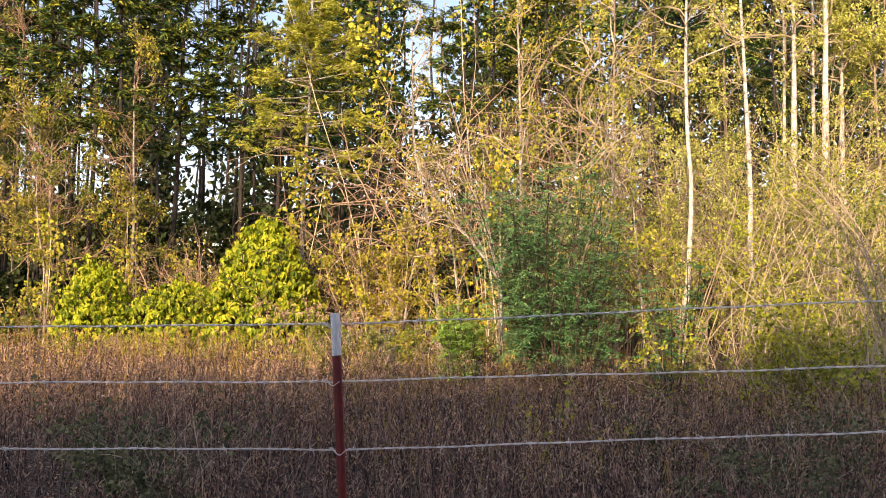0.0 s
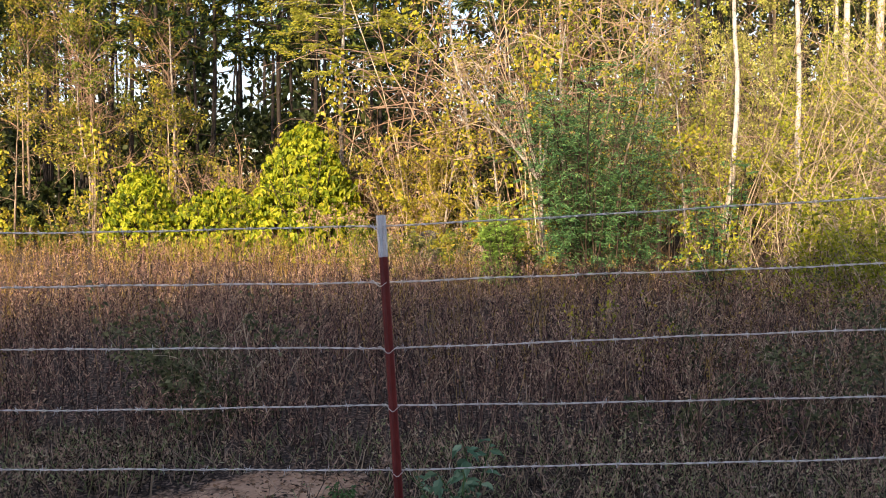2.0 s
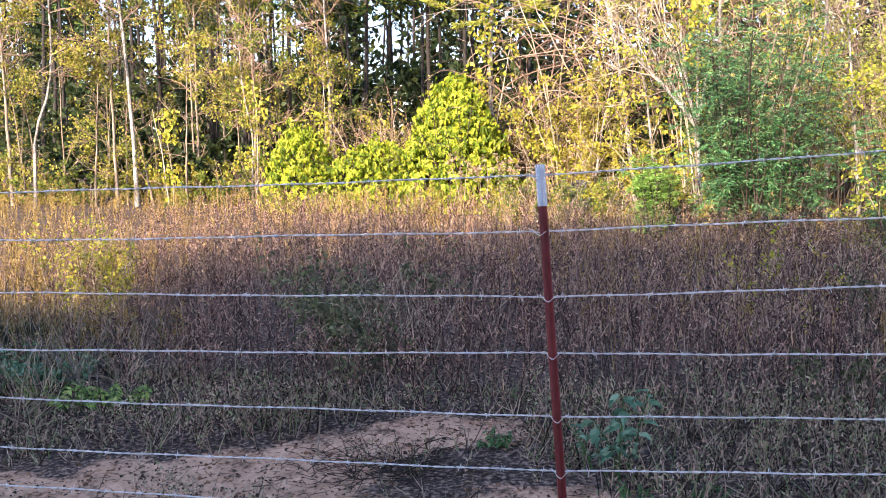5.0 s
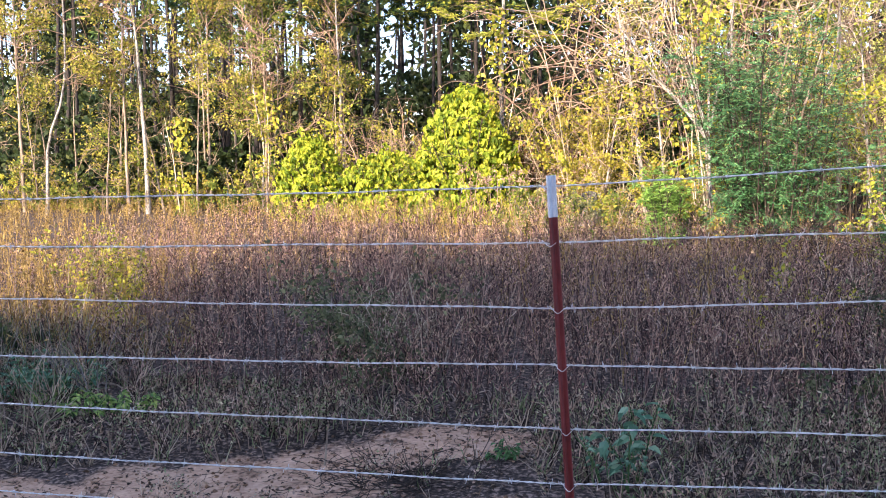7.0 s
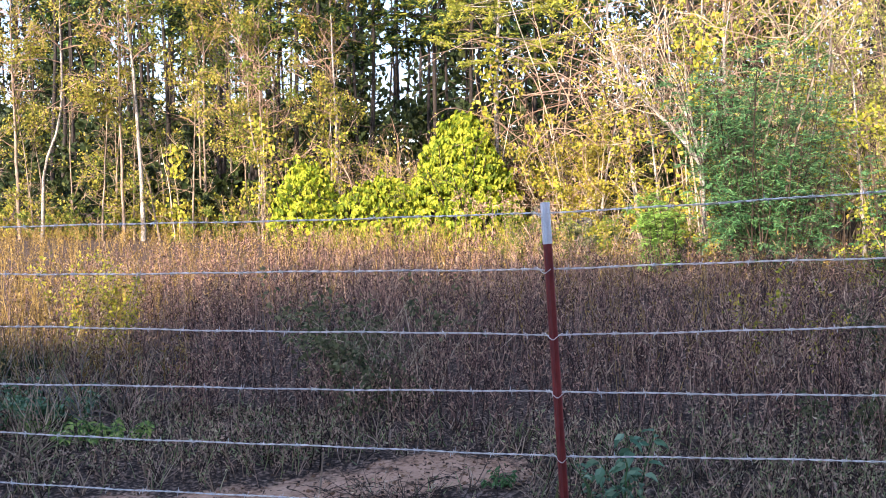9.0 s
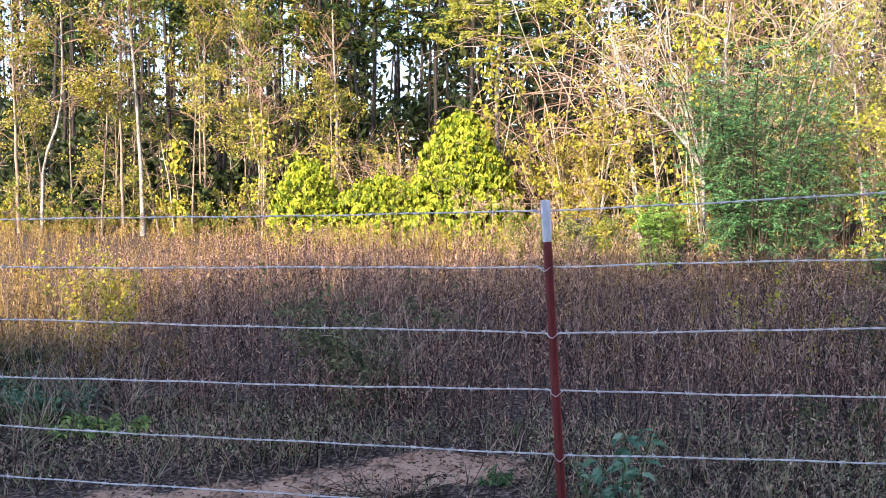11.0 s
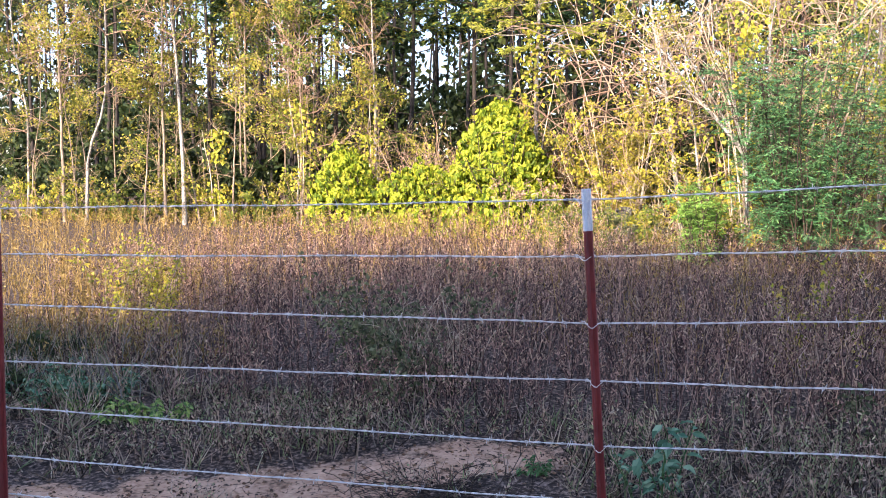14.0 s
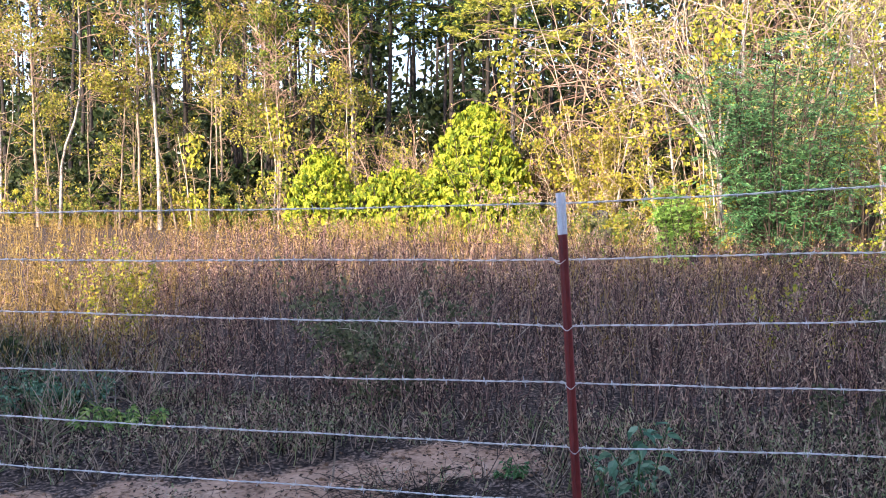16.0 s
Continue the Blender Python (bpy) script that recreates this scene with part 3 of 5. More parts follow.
def pine(x, y, top, crown, r0, label="tall pine with a dark straight trunk and green needles", mat=None, reach=2.0, n1=26, subs=6, tufts_each=3, blades=7, size=0.24, wide=0.2, stubs=12):
    """A straight trunk, dead stubs below, sprays of needles above the height crown."""
    g = float(ground_z(x, y))
    root = thing("pine_tree", label, "tree", "pines of the wood")
    root.location = (x, y, g - 0.1)
    lean = rng.normal(0, 0.02, 2)
    zs = np.linspace(0, top, 12)
    t = np.stack([zs * lean[0] + 0.05 * np.sin(zs * 0.7 + x), zs * lean[1], zs], -1)
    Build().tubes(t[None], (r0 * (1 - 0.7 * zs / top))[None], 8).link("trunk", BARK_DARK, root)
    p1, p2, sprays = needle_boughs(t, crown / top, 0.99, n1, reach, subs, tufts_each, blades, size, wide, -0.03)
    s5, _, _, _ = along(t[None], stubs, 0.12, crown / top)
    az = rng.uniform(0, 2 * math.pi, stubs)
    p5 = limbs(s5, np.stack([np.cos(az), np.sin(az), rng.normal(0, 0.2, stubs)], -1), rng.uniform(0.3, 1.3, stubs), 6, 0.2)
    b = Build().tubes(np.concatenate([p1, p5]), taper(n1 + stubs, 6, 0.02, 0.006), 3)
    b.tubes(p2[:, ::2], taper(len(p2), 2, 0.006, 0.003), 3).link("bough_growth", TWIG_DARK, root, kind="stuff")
    sprays.link("crown", mat or LEAF_PINE, root, kind="stuff")
    return root


def shrub(name, label, category, x, y, h, w, twig_mat, leaf_mat, stems=26, n2=7, n3=2, leaf_each=4, size=0.06, droop=-0.06, wob=0.16, group="", twig_r=0.006, kind="", clump=0.65):
    """Many arching stems from one root."""
    g = float(ground_z(x, y))
    root = thing(name, label, category, group, kind)
    root.location = (x, y, g)
    az = rng.uniform(0, 2 * math.pi, stems)
    rr = w * 0.35 * np.sqrt(rng.uniform(0, 1, stems))
    st = np.stack([np.cos(az) * rr, np.sin(az) * rr, np.full(stems, -0.03)], -1)
    out = rng.uniform(0.05, 0.75, stems) * w / h * 1.3
    p1 = limbs(st, np.stack([np.cos(az) * out, np.sin(az) * out, np.ones(stems)], -1), h * rng.uniform(0.55, 1.2, stems), 7, wob * 0.6, droop)
    b = Build().tubes(p1, taper(stems, 7, twig_r * 1.8, twig_r * 0.6), 3)
    s2, d2, _, _ = along(p1, n2, 0.15, 1.0)
    p2 = limbs(s2, d2 + scatter_dir(len(s2), 0.3) * 1.0, h * 0.22 * rng.uniform(0.4, 1.1, len(s2)), 3, wob, droop)
    b.tubes(p2, taper(len(p2), 3, twig_r * 0.7, twig_r * 0.3), 3)
    s3, d3, _, _ = along(p2, n3, 0.2, 1.0)
    p3 = limbs(s3, d3 + scatter_dir(len(s3), 0.1), h * 0.1 * rng.uniform(0.4, 1.1, len(s3)), 2, wob, droop)
    b.tubes(p3, taper(len(p3), 2, twig_r * 0.4, twig_r * 0.2), 3).link("stem_growth", twig_mat, root, kind="stuff")
    if leaf_each:
        c, d, _, _ = along(p3, int(round(leaf_each / clump)), 0.0, 1.0)
        c = c + rng.normal(0, 0.03, c.shape)
        k = clumped(c + [x, y, g], clump, 71, 1.6)
        c, d = c[k], d[k]
        n = len(c)
        Build().leaves(c, d * 0.6 + scatter_dir(n, -0.3), scatter_dir(n, 0.5) + LIGHT, size * rng.uniform(0.6, 1.4, n), size * rng.uniform(0.45, 0.85, n)).link("foliage", leaf_mat, root, kind="stuff")
    return root


# edge of the wood, each trunk where it stands
SLIM = "slim pale-barked tree with sparse yellow-green leaves at the wood's edge"


def edge_tree(pts, r0, top, bark, st, **more):
    shaded = pts[0][0] < -6
    given = dict(start=st, reach=1.5, n1=24 if shaded else 20, n2=6 if shaded else 5, n3=2, leaf_each=10 if shaded else 7, size=0.07 if shaded else 0.06, group="trees at the wood's edge")
    given.update(more)
    tree("tree", SLIM, "tree", pts, r0 * (0.72 if shaded else 0.9), min(top, 8.5) if shaded else top, bark, TWIG_PINK if shaded else TWIG,
         LEAF_PALE if pts[0][0] > 5 else LEAF_YELLOW if not shaded else LEAF_OLIVE if rng.uniform() < 0.35 else LEAF_AUTUMN, **given)


edge_tree([(-12.34, 20, 0.3), (-12.39, 20, 2.82), (-12.48, 20, 4.71), (-12.54, 20, 5.62)], 0.085, 10.5, BARK_PALE, 0.5)
edge_tree([(-12.89, 20, 0.3), (-12.94, 20, 2.55), (-12.99, 20, 4.24)], 0.06, 7.5, BARK_TAN, 0.45)
edge_tree([(-14.54, 19, 0.3), (-14.47, 19, 2.22), (-14.16, 19, 2.7), (-13.92, 19, 3.73), (-13.94, 19, 5.48)], 0.06, 8.5, BARK_PALE, 0.35)
edge_tree([(-15.96, 20, 0.3), (-15.95, 20, 2.88), (-16.0, 20, 4.33)], 0.07, 8.0, BARK_TAN, 0.3)
edge_tree([(-17.6, 20.5, 0.3), (-17.5, 20.5, 3.2), (-17.9, 20.5, 5.0)], 0.06, 8.0, BARK_PALE, 0.3)
edge_tree([(-11.07, 21, 0.3), (-11.16, 21, 2.86), (-11.15, 21, 5.74)], 0.05, 9.0, BARK_TAN, 0.3)
edge_tree([(-10.9, 22, 0.4), (-10.83, 22, 3.22), (-10.89, 22, 5.91)], 0.05, 9.0, BARK_TAN, 0.35)
edge_tree([(-9.07, 20, 0.3), (-9.09, 20, 2.22), (-9.09, 20, 3.45)], 0.06, 6.0, BARK_TAN, 0.3, leaf_each=8)
edge_tree([(-9.3, 20.2, 0.3), (-9.2, 20.2, 2.0), (-9.5, 20.2, 3.6)], 0.04, 5.6, BARK_PALE, 0.3, leaf_each=8)
edge_tree([(-7.4, 21, 0.3), (-7.51, 21, 2.05), (-7.61, 21, 4.51), (-7.67, 21, 6.59)], 0.065, 7.6, BARK_PALE, 0.3)
edge_tree([(0.1, 18.5, 0.3), (-0.09, 18.5, 1.17), (-0.42, 18.5, 3.68), (-0.65, 18.5, 4.65)], 0.06, 7.5, BARK_PALE, 0.4, n1=16)
edge_tree([(1.9, 20, 0.3), (1.82, 20, 1.71), (1.73, 20, 4.57), (1.61, 20, 8.55)], 0.06, 10.0, BARK_PALE, 0.45)
edge_tree([(1.55, 13.5, 0.6), (1.7, 13.3, 2.17), (1.82, 13.2, 2.8), (1.95, 13.2, 3.72)], 0.026, 5.0, BARK_TAN, 0.6, n1=10, n2=3, leaf_each=2)
edge_tree([(2.0, 13.6, 0.6), (2.15, 13.3, 2.17), (2.34, 13.2, 3.02), (2.42, 13.2, 3.63)], 0.028, 5.4, BARK_TAN, 0.55, n1=12, n2=3, leaf_each=2)
edge_tree([(3.18, 15.96, 0.65), (3.11, 15.96, 4.49), (3.11, 15.96, 7.15)], 0.045, 9.0, BARK_TAN, 0.5)
edge_tree([(4.05, 14.8, 0.59), (4.13, 14.8, 1.46), (4.24, 14.8, 3.33), (4.13, 14.8, 4.79), (4.12, 14.8, 6.77)], 0.062, 9.0, BARK_BIRCH, 0.55)
edge_tree([(5.79, 16.28, 0.74), (5.74, 16.28, 1.96), (5.68, 16.28, 4.08), (5.58, 16.28, 5.69), (5.5, 16.28, 7.31)], 0.07, 10.0, BARK_BIRCH, 0.55)
for x, y, r0, lean in ((11.19, 28, 0.16, 0.0), (12.19, 28, 0.19, 0.0), (12.7, 30, 0.11, -0.012), (13.7, 30, 0.13, -0.008), (11.7, 30, 0.1, -0.008)):
    edge_tree([(x, y, 3.0), (x + lean * 8, y, 11.0)], r0, 15.0, BARK_BIRCH, 0.55, reach=2.2, n1=24, leaf_each=14, size=0.09)
# lit yellow-green crowns behind the thicket, and one broad crown over its far end
for x, y, top in ((8.3, 29, 14.0), (10.2, 31, 15.0), (14.6, 29, 14.5), (15.8, 31, 15.0), (6.0, 30, 13.5), (4.1, 31, 13.0), (16.5, 27, 13.0), (2.6, 29, 12.5)):
    tree("tree", "leafy tree with a broad crown of yellow-green leaves", "tree", [(x, y, 2.0), (x + rng.normal(0, 0.3), y, 8.0)], rng.uniform(0.06, 0.1), top, BARK_TAN, TWIG_MID,
         LEAF_FRESH if x < 5 else LEAF_PALE, n1=30, n2=6, n3=2, leaf_each=16, size=0.1, start=0.25, reach=2.6, group="crowns behind the thicket")

# the tree whose limbs fan out from one crotch
fan = thing("fan_tree", "pale-barked tree whose bare limbs fan out from a low crotch", "tree")
fx, fy = 1.14, 16.5
fg = float(ground_z(fx, fy))
fan.location = (fx, fy, fg)
ft = np.array([[0, 0, -0.1], [0, 0, 0.5], [-0.04, 0, 1.0], [-0.06, 0, 1.5], [-0.14, 0, 2.0]]) + [0, 0, 0]
Build().tubes(ft[None], np.array([[0.07, 0.055, 0.05, 0.05, 0.045]]), 9).link("trunk", BARK_PALE, fan)
tips = ((-1.45, 0.1, 4.4, 0.4), (-1.75, -0.2, 3.75, 0.7), (-0.7, 0.3, 4.6, 0.1), (-0.42, -0.1, 3.7, 0.2), (-0.05, 0.2, 5.0, 0.0), (-2.3, 0.4, 4.7, 0.6), (0.35, -0.2, 4.8, -0.1), (-1.1, -0.4, 3.2, 0.5), (-1.0, 0.5, 5.2, 0.2))
fl = []
for tx, ty, tz, bow in tips:
    k = np.linspace(0, 1, 9)[:, None]
    a, e = ft[3] + [0, 0, rng.uniform(0, 0.45)], np.array([tx, ty, tz - fg])
    p = a + (e - a) * k + np.array([-0.18, 0, 0.25]) * bow * np.sin(k * math.pi) + np.cumsum(rng.normal(0, 0.014, (9, 3)), 0) * k
    Build().tubes(p[None], taper(1, 9, 0.028, 0.009), 6).link("limb", BARK_PALE, fan)
    fl.append(p)
fl = np.array(fl)
s2, d2, _, _ = along(fl, 9, 0.3, 1.0)
p2 = limbs(s2, d2 + scatter_dir(len(s2), 0.2) * 0.8, rng.uniform(0.4, 1.3, len(s2)), 6, 0.2, -0.03)
s3, d3, _, _ = along(p2, 4, 0.2, 1.0)
p3 = limbs(s3, d3 + scatter_dir(len(s3), 0.1), rng.uniform(0.15, 0.5, len(s3)), 3, 0.2)
Build().tubes(p2, taper(len(p2), 6, 0.009, 0.004), 3).tubes(p3, taper(len(p3), 3, 0.004, 0.002), 3).link("twig_growth", TWIG, fan, kind="stuff")
c, d, _, _ = along(p3, 5, 0.2, 1.0)
c = c[clumped(c, 0.5, 81)]
k = len(c)
Build().leaves(c, scatter_dir(k, -0.5), scatter_dir(k, 0.5) + LIGHT, rng.uniform(0.05, 0.11, k), rng.uniform(0.035, 0.07, k)).link("crown", LEAF_YELLOW, fan, kind="stuff")

# twiggy saplings between the larger trunks
for i in range(20):
    x = -18 + i * 0.56 + rng.uniform(-0.25, 0.25)
    y = rng.uniform(19.8, 22)
    lean = rng.normal(0, 0.25)
    tree("sapling", "thin twiggy sapling with few withered leaves", "tree", [(x, y, 0.3), (x + lean * 0.4, y, 1.8), (x + lean, y, 3.2)], rng.uniform(0.02, 0.035), rng.uniform(3.2, 5.6), BARK_TAN, TWIG_MID,
         (LEAF_OLIVE, LEAF_AUTUMN, LEAF_AUTUMN)[i % 3], n1=14, n2=5, n3=1, leaf_each=7, size=0.075, start=0.12, reach=1.0, wob=0.3, group="twiggy saplings")
# bare and yellow saplings in front of the tangle
for x, y, lean, h in ((-0.9, 18.9, 0.3, 4.6), (0.45, 17.6, -0.25, 4.4), (2.55, 15.6, 0.3, 4.8), (3.6, 15.4, -0.2, 4.2), (2.1, 17.5, 0.5, 5.6)):
    tree("sapling", "leaning bare sapling with pale bark and a few yellow leaves", "tree", [(x, y, 0.3), (x + lean * 0.5, y, 1.8), (x + lean * 1.4, y, 3.4)], 0.032, h, BARK_PALE, TWIG,
         LEAF_YELLOW, n1=14, n2=4, n3=2, leaf_each=4, reach=1.3, start=0.3, group="leaning saplings")

# the young juniper: level pale boughs, bare near the trunk, feathery at their ends
jg = float(ground_z(-3.28, 20))
jun = thing("juniper_tree", "young conical juniper with level half bare boughs and yellow-green sprays", "tree")
jun.location = (-3.28, 20, jg)
jz = np.linspace(-0.1, 8.5 - jg, 14)
jt = np.stack([0.012 * jz + 0.02 * np.sin(jz * 1.3), 0 * jz, jz], -1)
Build().tubes(jt[None], (0.062 * (1 - 0.85 * jz / jz[-1]) + 0.006)[None], 9).link("trunk", BARK_PALE, jun)
p1, p2, sprays = needle_boughs(jt, 0.5, 0.9, 44, 1.75, 10, 4, 7, 0.1, 0.26, 0.012, 0.42, 0.35, 0.05)
q1, q2, top_sprays = needle_boughs(jt, 0.8, 0.995, 40, 1.05, 10, 4, 8, 0.1, 0.26, 0.02, 0.15, 0.6, 0.3)
for a in np.concatenate([p1, q1]):
    Build().tubes(a[None], taper(1, 6, 0.016, 0.004), 4).link("limb", BARK_PALE, jun)
Build().tubes(np.concatenate([p2, q2]), taper(len(p2) + len(q2), 3, 0.005, 0.002), 3).link("twig_growth", TWIG, jun, kind="stuff")
sprays.link("foliage", LEAF_JUNIPER, jun, kind="stuff")
top_sprays.link("crown", LEAF_JUNIPER, jun, kind="stuff")

# pines and dark wood behind
# openings in the far wood: direction, half width, and the slope above which the sky shows
GAPS = ((-0.81, 0.014, 0.11), (-0.64, 0.012, 0.14), (-0.58, 0.022, 0.10), (-0.482, 0.016, 0.095), (-0.418, 0.028, 0.09), (-0.288, 0.018, 0.105), (-0.235, 0.010, 0.2),
        (-0.018, 0.036, 0.25), (0.152, 0.012, 0.27), (0.207, 0.010, 0.3))


def gap_at(side, slope=1.0):
    return sum(np.exp(-((side - g) / w) ** 2) * smooth(np.asarray(slope), lo - 0.01, lo + 0.02) for g, w, lo in GAPS)


for i in range(30):
    x = -26 + i * 1.4 + rng.uniform(-0.7, 0.7)
    y = rng.uniform(25, 40)
    if gap_at(x / y) > 0.3:
        x += 1.6
    if gap_at(x / y) > 0.3:
        y = 47
    tall = 9.5 if abs(x / y + 0.02) < 0.03 or abs(x / y + 0.19) < 0.02 else rng.uniform(13, 17)
    pine(x, y, tall, min(rng.uniform(6.0, 9.5), tall - 2), rng.uniform(0.06, 0.1), n1=18, subs=5, size=0.36, wide=0.25, blades=5)
for x, y, crown in ((-9.9, 23, 5.6), (-8.5, 22.6, 4.7), (-7.3, 23, 5.2), (-11.0, 23.5, 5.2), (-5.7, 24, 5.6), (-4.7, 24.5, 5.4), (-12.2, 24, 5.9), (-13.6, 23.5, 6.0), (-8.9, 22.0, 5.3), (-2.2, 25, 4.9), (0.6, 26, 5.0), (3.2, 27, 5.0)):
    pine(x, y, 12.3, crown, 0.075, "pine with full dark green boughs low on its trunk", LEAF_BOUGH, 2.3, 40, 8, 4, 6, 0.2, 0.26)
# the wood goes on behind, each far tree with its own trunk and ragged crown
for i in range(104):
    x, y = -48 + i * 0.9 + rng.uniform(-0.8, 0.8), rng.uniform(42, 60)
    g = float(ground_z(x, y))
    zs = np.linspace(-0.3, 18, 6)
    far = thing("far_tree", "tall far tree, ragged crown, the wood's shade in its colour", "tree", "far trees")
    far.location = (x, y, g)
    t = np.stack([rng.normal(0, 0.12, 6), np.zeros(6), zs], -1)
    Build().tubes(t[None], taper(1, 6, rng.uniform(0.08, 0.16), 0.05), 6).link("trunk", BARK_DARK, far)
    n = 190
    c = np.stack([rng.normal(0, 1.6, n), rng.normal(0, 1.2, n), rng.uniform(0, 18, n)], -1)
    side = (x + c[:, 0]) / (y + c[:, 1])
    keep = rng.uniform(0, 1, n) > np.minimum(1.25 * gap_at(side, (c[:, 2] + g - 1.42) / y), 0.97)
    keep &= ~((np.abs(side + 0.022) < 0.03) & (c[:, 2] > 11)) & ~((np.abs(side + 0.187) < 0.02) & (c[:, 2] > 12.5))
    c = np.repeat(c[keep], 7, 0)
    c = c + rng.normal(0, 0.42, c.shape)
    k = len(c)
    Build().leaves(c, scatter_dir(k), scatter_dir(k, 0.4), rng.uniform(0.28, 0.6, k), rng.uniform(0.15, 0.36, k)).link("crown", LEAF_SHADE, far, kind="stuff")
for i in range(46):
    y = rng.uniform(32, 56)
    x = GAPS[i % 7][0] * y + rng.normal(0, 0.035) * y
    g = float(ground_z(x, y))
    far = thing("far_tree", "slim dark bare trunk against the sky in the far wood", "tree", "far bare trunks")
    far.location = (x, y, g)
    t = np.stack([np.cumsum(rng.normal(0, 0.07, 9)), np.zeros(9), np.linspace(-0.3, 17, 9)], -1)
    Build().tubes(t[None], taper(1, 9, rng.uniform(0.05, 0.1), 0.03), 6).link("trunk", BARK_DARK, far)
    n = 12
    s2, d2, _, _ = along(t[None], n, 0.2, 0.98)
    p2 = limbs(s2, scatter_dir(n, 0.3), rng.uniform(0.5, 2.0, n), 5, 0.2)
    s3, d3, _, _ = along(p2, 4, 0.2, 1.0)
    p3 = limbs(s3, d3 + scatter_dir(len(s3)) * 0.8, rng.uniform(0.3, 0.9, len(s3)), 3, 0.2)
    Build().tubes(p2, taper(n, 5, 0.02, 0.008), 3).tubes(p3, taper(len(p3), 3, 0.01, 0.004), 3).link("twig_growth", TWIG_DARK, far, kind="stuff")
# dense undergrowth closing the far wood's foot, with shade in its leaf colour
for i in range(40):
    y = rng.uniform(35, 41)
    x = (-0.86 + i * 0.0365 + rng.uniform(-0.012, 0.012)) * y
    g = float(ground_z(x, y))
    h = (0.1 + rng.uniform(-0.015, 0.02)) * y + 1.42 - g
    far = thing("undergrowth_bush", "dense undergrowth bush with the far wood's shade in its leaf colour", "bush", "far undergrowth")
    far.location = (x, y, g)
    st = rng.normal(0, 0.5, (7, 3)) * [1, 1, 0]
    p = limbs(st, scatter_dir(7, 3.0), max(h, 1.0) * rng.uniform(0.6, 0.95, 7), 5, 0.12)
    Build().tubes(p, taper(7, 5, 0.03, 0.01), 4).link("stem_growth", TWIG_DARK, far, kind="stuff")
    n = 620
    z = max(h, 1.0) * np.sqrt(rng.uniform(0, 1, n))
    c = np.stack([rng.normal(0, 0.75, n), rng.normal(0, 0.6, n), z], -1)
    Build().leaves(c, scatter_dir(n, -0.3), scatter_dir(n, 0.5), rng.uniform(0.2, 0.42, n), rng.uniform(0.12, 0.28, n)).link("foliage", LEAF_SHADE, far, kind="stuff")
# understory, its leaf colour darkened to stand for the pines' shade
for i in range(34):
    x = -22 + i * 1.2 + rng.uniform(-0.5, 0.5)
    shrub("understory_bush", "leafy understory bush with the pines' shade put into its leaves", "bush", x, rng.uniform(22.8, 29), rng.uniform(1.8, 3.4), 2.6, TWIG_DARK, LEAF_SHADE,
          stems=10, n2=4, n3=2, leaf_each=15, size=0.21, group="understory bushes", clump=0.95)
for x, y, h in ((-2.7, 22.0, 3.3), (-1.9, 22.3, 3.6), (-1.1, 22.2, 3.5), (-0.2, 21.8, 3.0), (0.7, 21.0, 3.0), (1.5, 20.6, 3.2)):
    shrub("understory_bush", "leafy understory bush with the pines' shade put into its leaves", "bush", x, y, h, 1.8, TWIG_DARK, LEAF_SHADE, stems=12, n2=5, n3=2, leaf_each=12, size=0.18, group="understory bushes", clump=0.9)
# leafy brush at the wood's edge
for i in range(28):
    x = -19 + i * 0.58 + rng.uniform(-0.3, 0.3)
    y = rng.uniform(19.6, 21.8) if x < -8.6 else rng.uniform(21.2, 22.4)
    h = rng.uniform(0.6, 1.5) if x < -8.6 else rng.uniform(1.4, 2.6)
    pick = rng.uniform()
    shrub("brush", "twiggy bush with small withering leaves at the wood's edge", "bush", x, y, h, 1.4, TWIG_MID,
          LEAF_YELLOW if pick < 0.3 else LEAF_OLIVE if pick < 0.6 else LEAF_AUTUMN, stems=14, n2=5, n3=1, leaf_each=14, size=0.08, group="brush at the wood's edge")
for x, y, h in ((0.1, 18.6, 1.3), (0.75, 17.8, 2.2), (1.6, 18.2, 2.6), (-0.4, 19.6, 1.5), (2.4, 17.6, 2.8), (1.0, 19.4, 2.4)):
    shrub("brush", "twiggy yellow-leaved bush at the wood's edge", "bush", x, y, h, 1.2, TWIG, LEAF_YELLOW, stems=13, n2=7, n3=2, leaf_each=8, size=0.06, group="brush at the wood's edge")
for x, y, h in ((-1.75, 19.2, 2.7), (-1.1, 19.1, 2.5), (-0.65, 18.9, 1.8)):
    shrub("yellow_bush", "upright bush covered in golden autumn leaves", "bush", x, y, h, 0.9, TWIG, LEAF_GOLD, stems=16, n2=8, n3=3, leaf_each=9, size=0.058, droop=-0.02, group="yellow bushes")
shrub("yellow_bush", "upright bush with fresh yellow-green leaves at its top", "bush", -1.5, 19.5, 3.0, 0.9, TWIG, LEAF_YELLOW, stems=12, n2=8, n3=2, leaf_each=8, size=0.1, droop=-0.02, group="yellow bushes")
for x, y, h in ((-6.5, 19.7, 2.2), (-5.9, 19.9, 2.6), (-5.3, 19.8, 2.7), (-4.9, 20.2, 2.5), (-7.9, 20.0, 2.0), (-2.5, 20.6, 2.6)):
    shrub("bare_brush", "bare pinkish-brown brush of crossing twigs at the wood's edge", "bush", x, y, h, 1.5, TWIG_PINK, LEAF_AUTUMN, stems=26, n2=7, n3=2, leaf_each=1, size=0.06, wob=0.3, twig_r=0.007, group="bare brush")
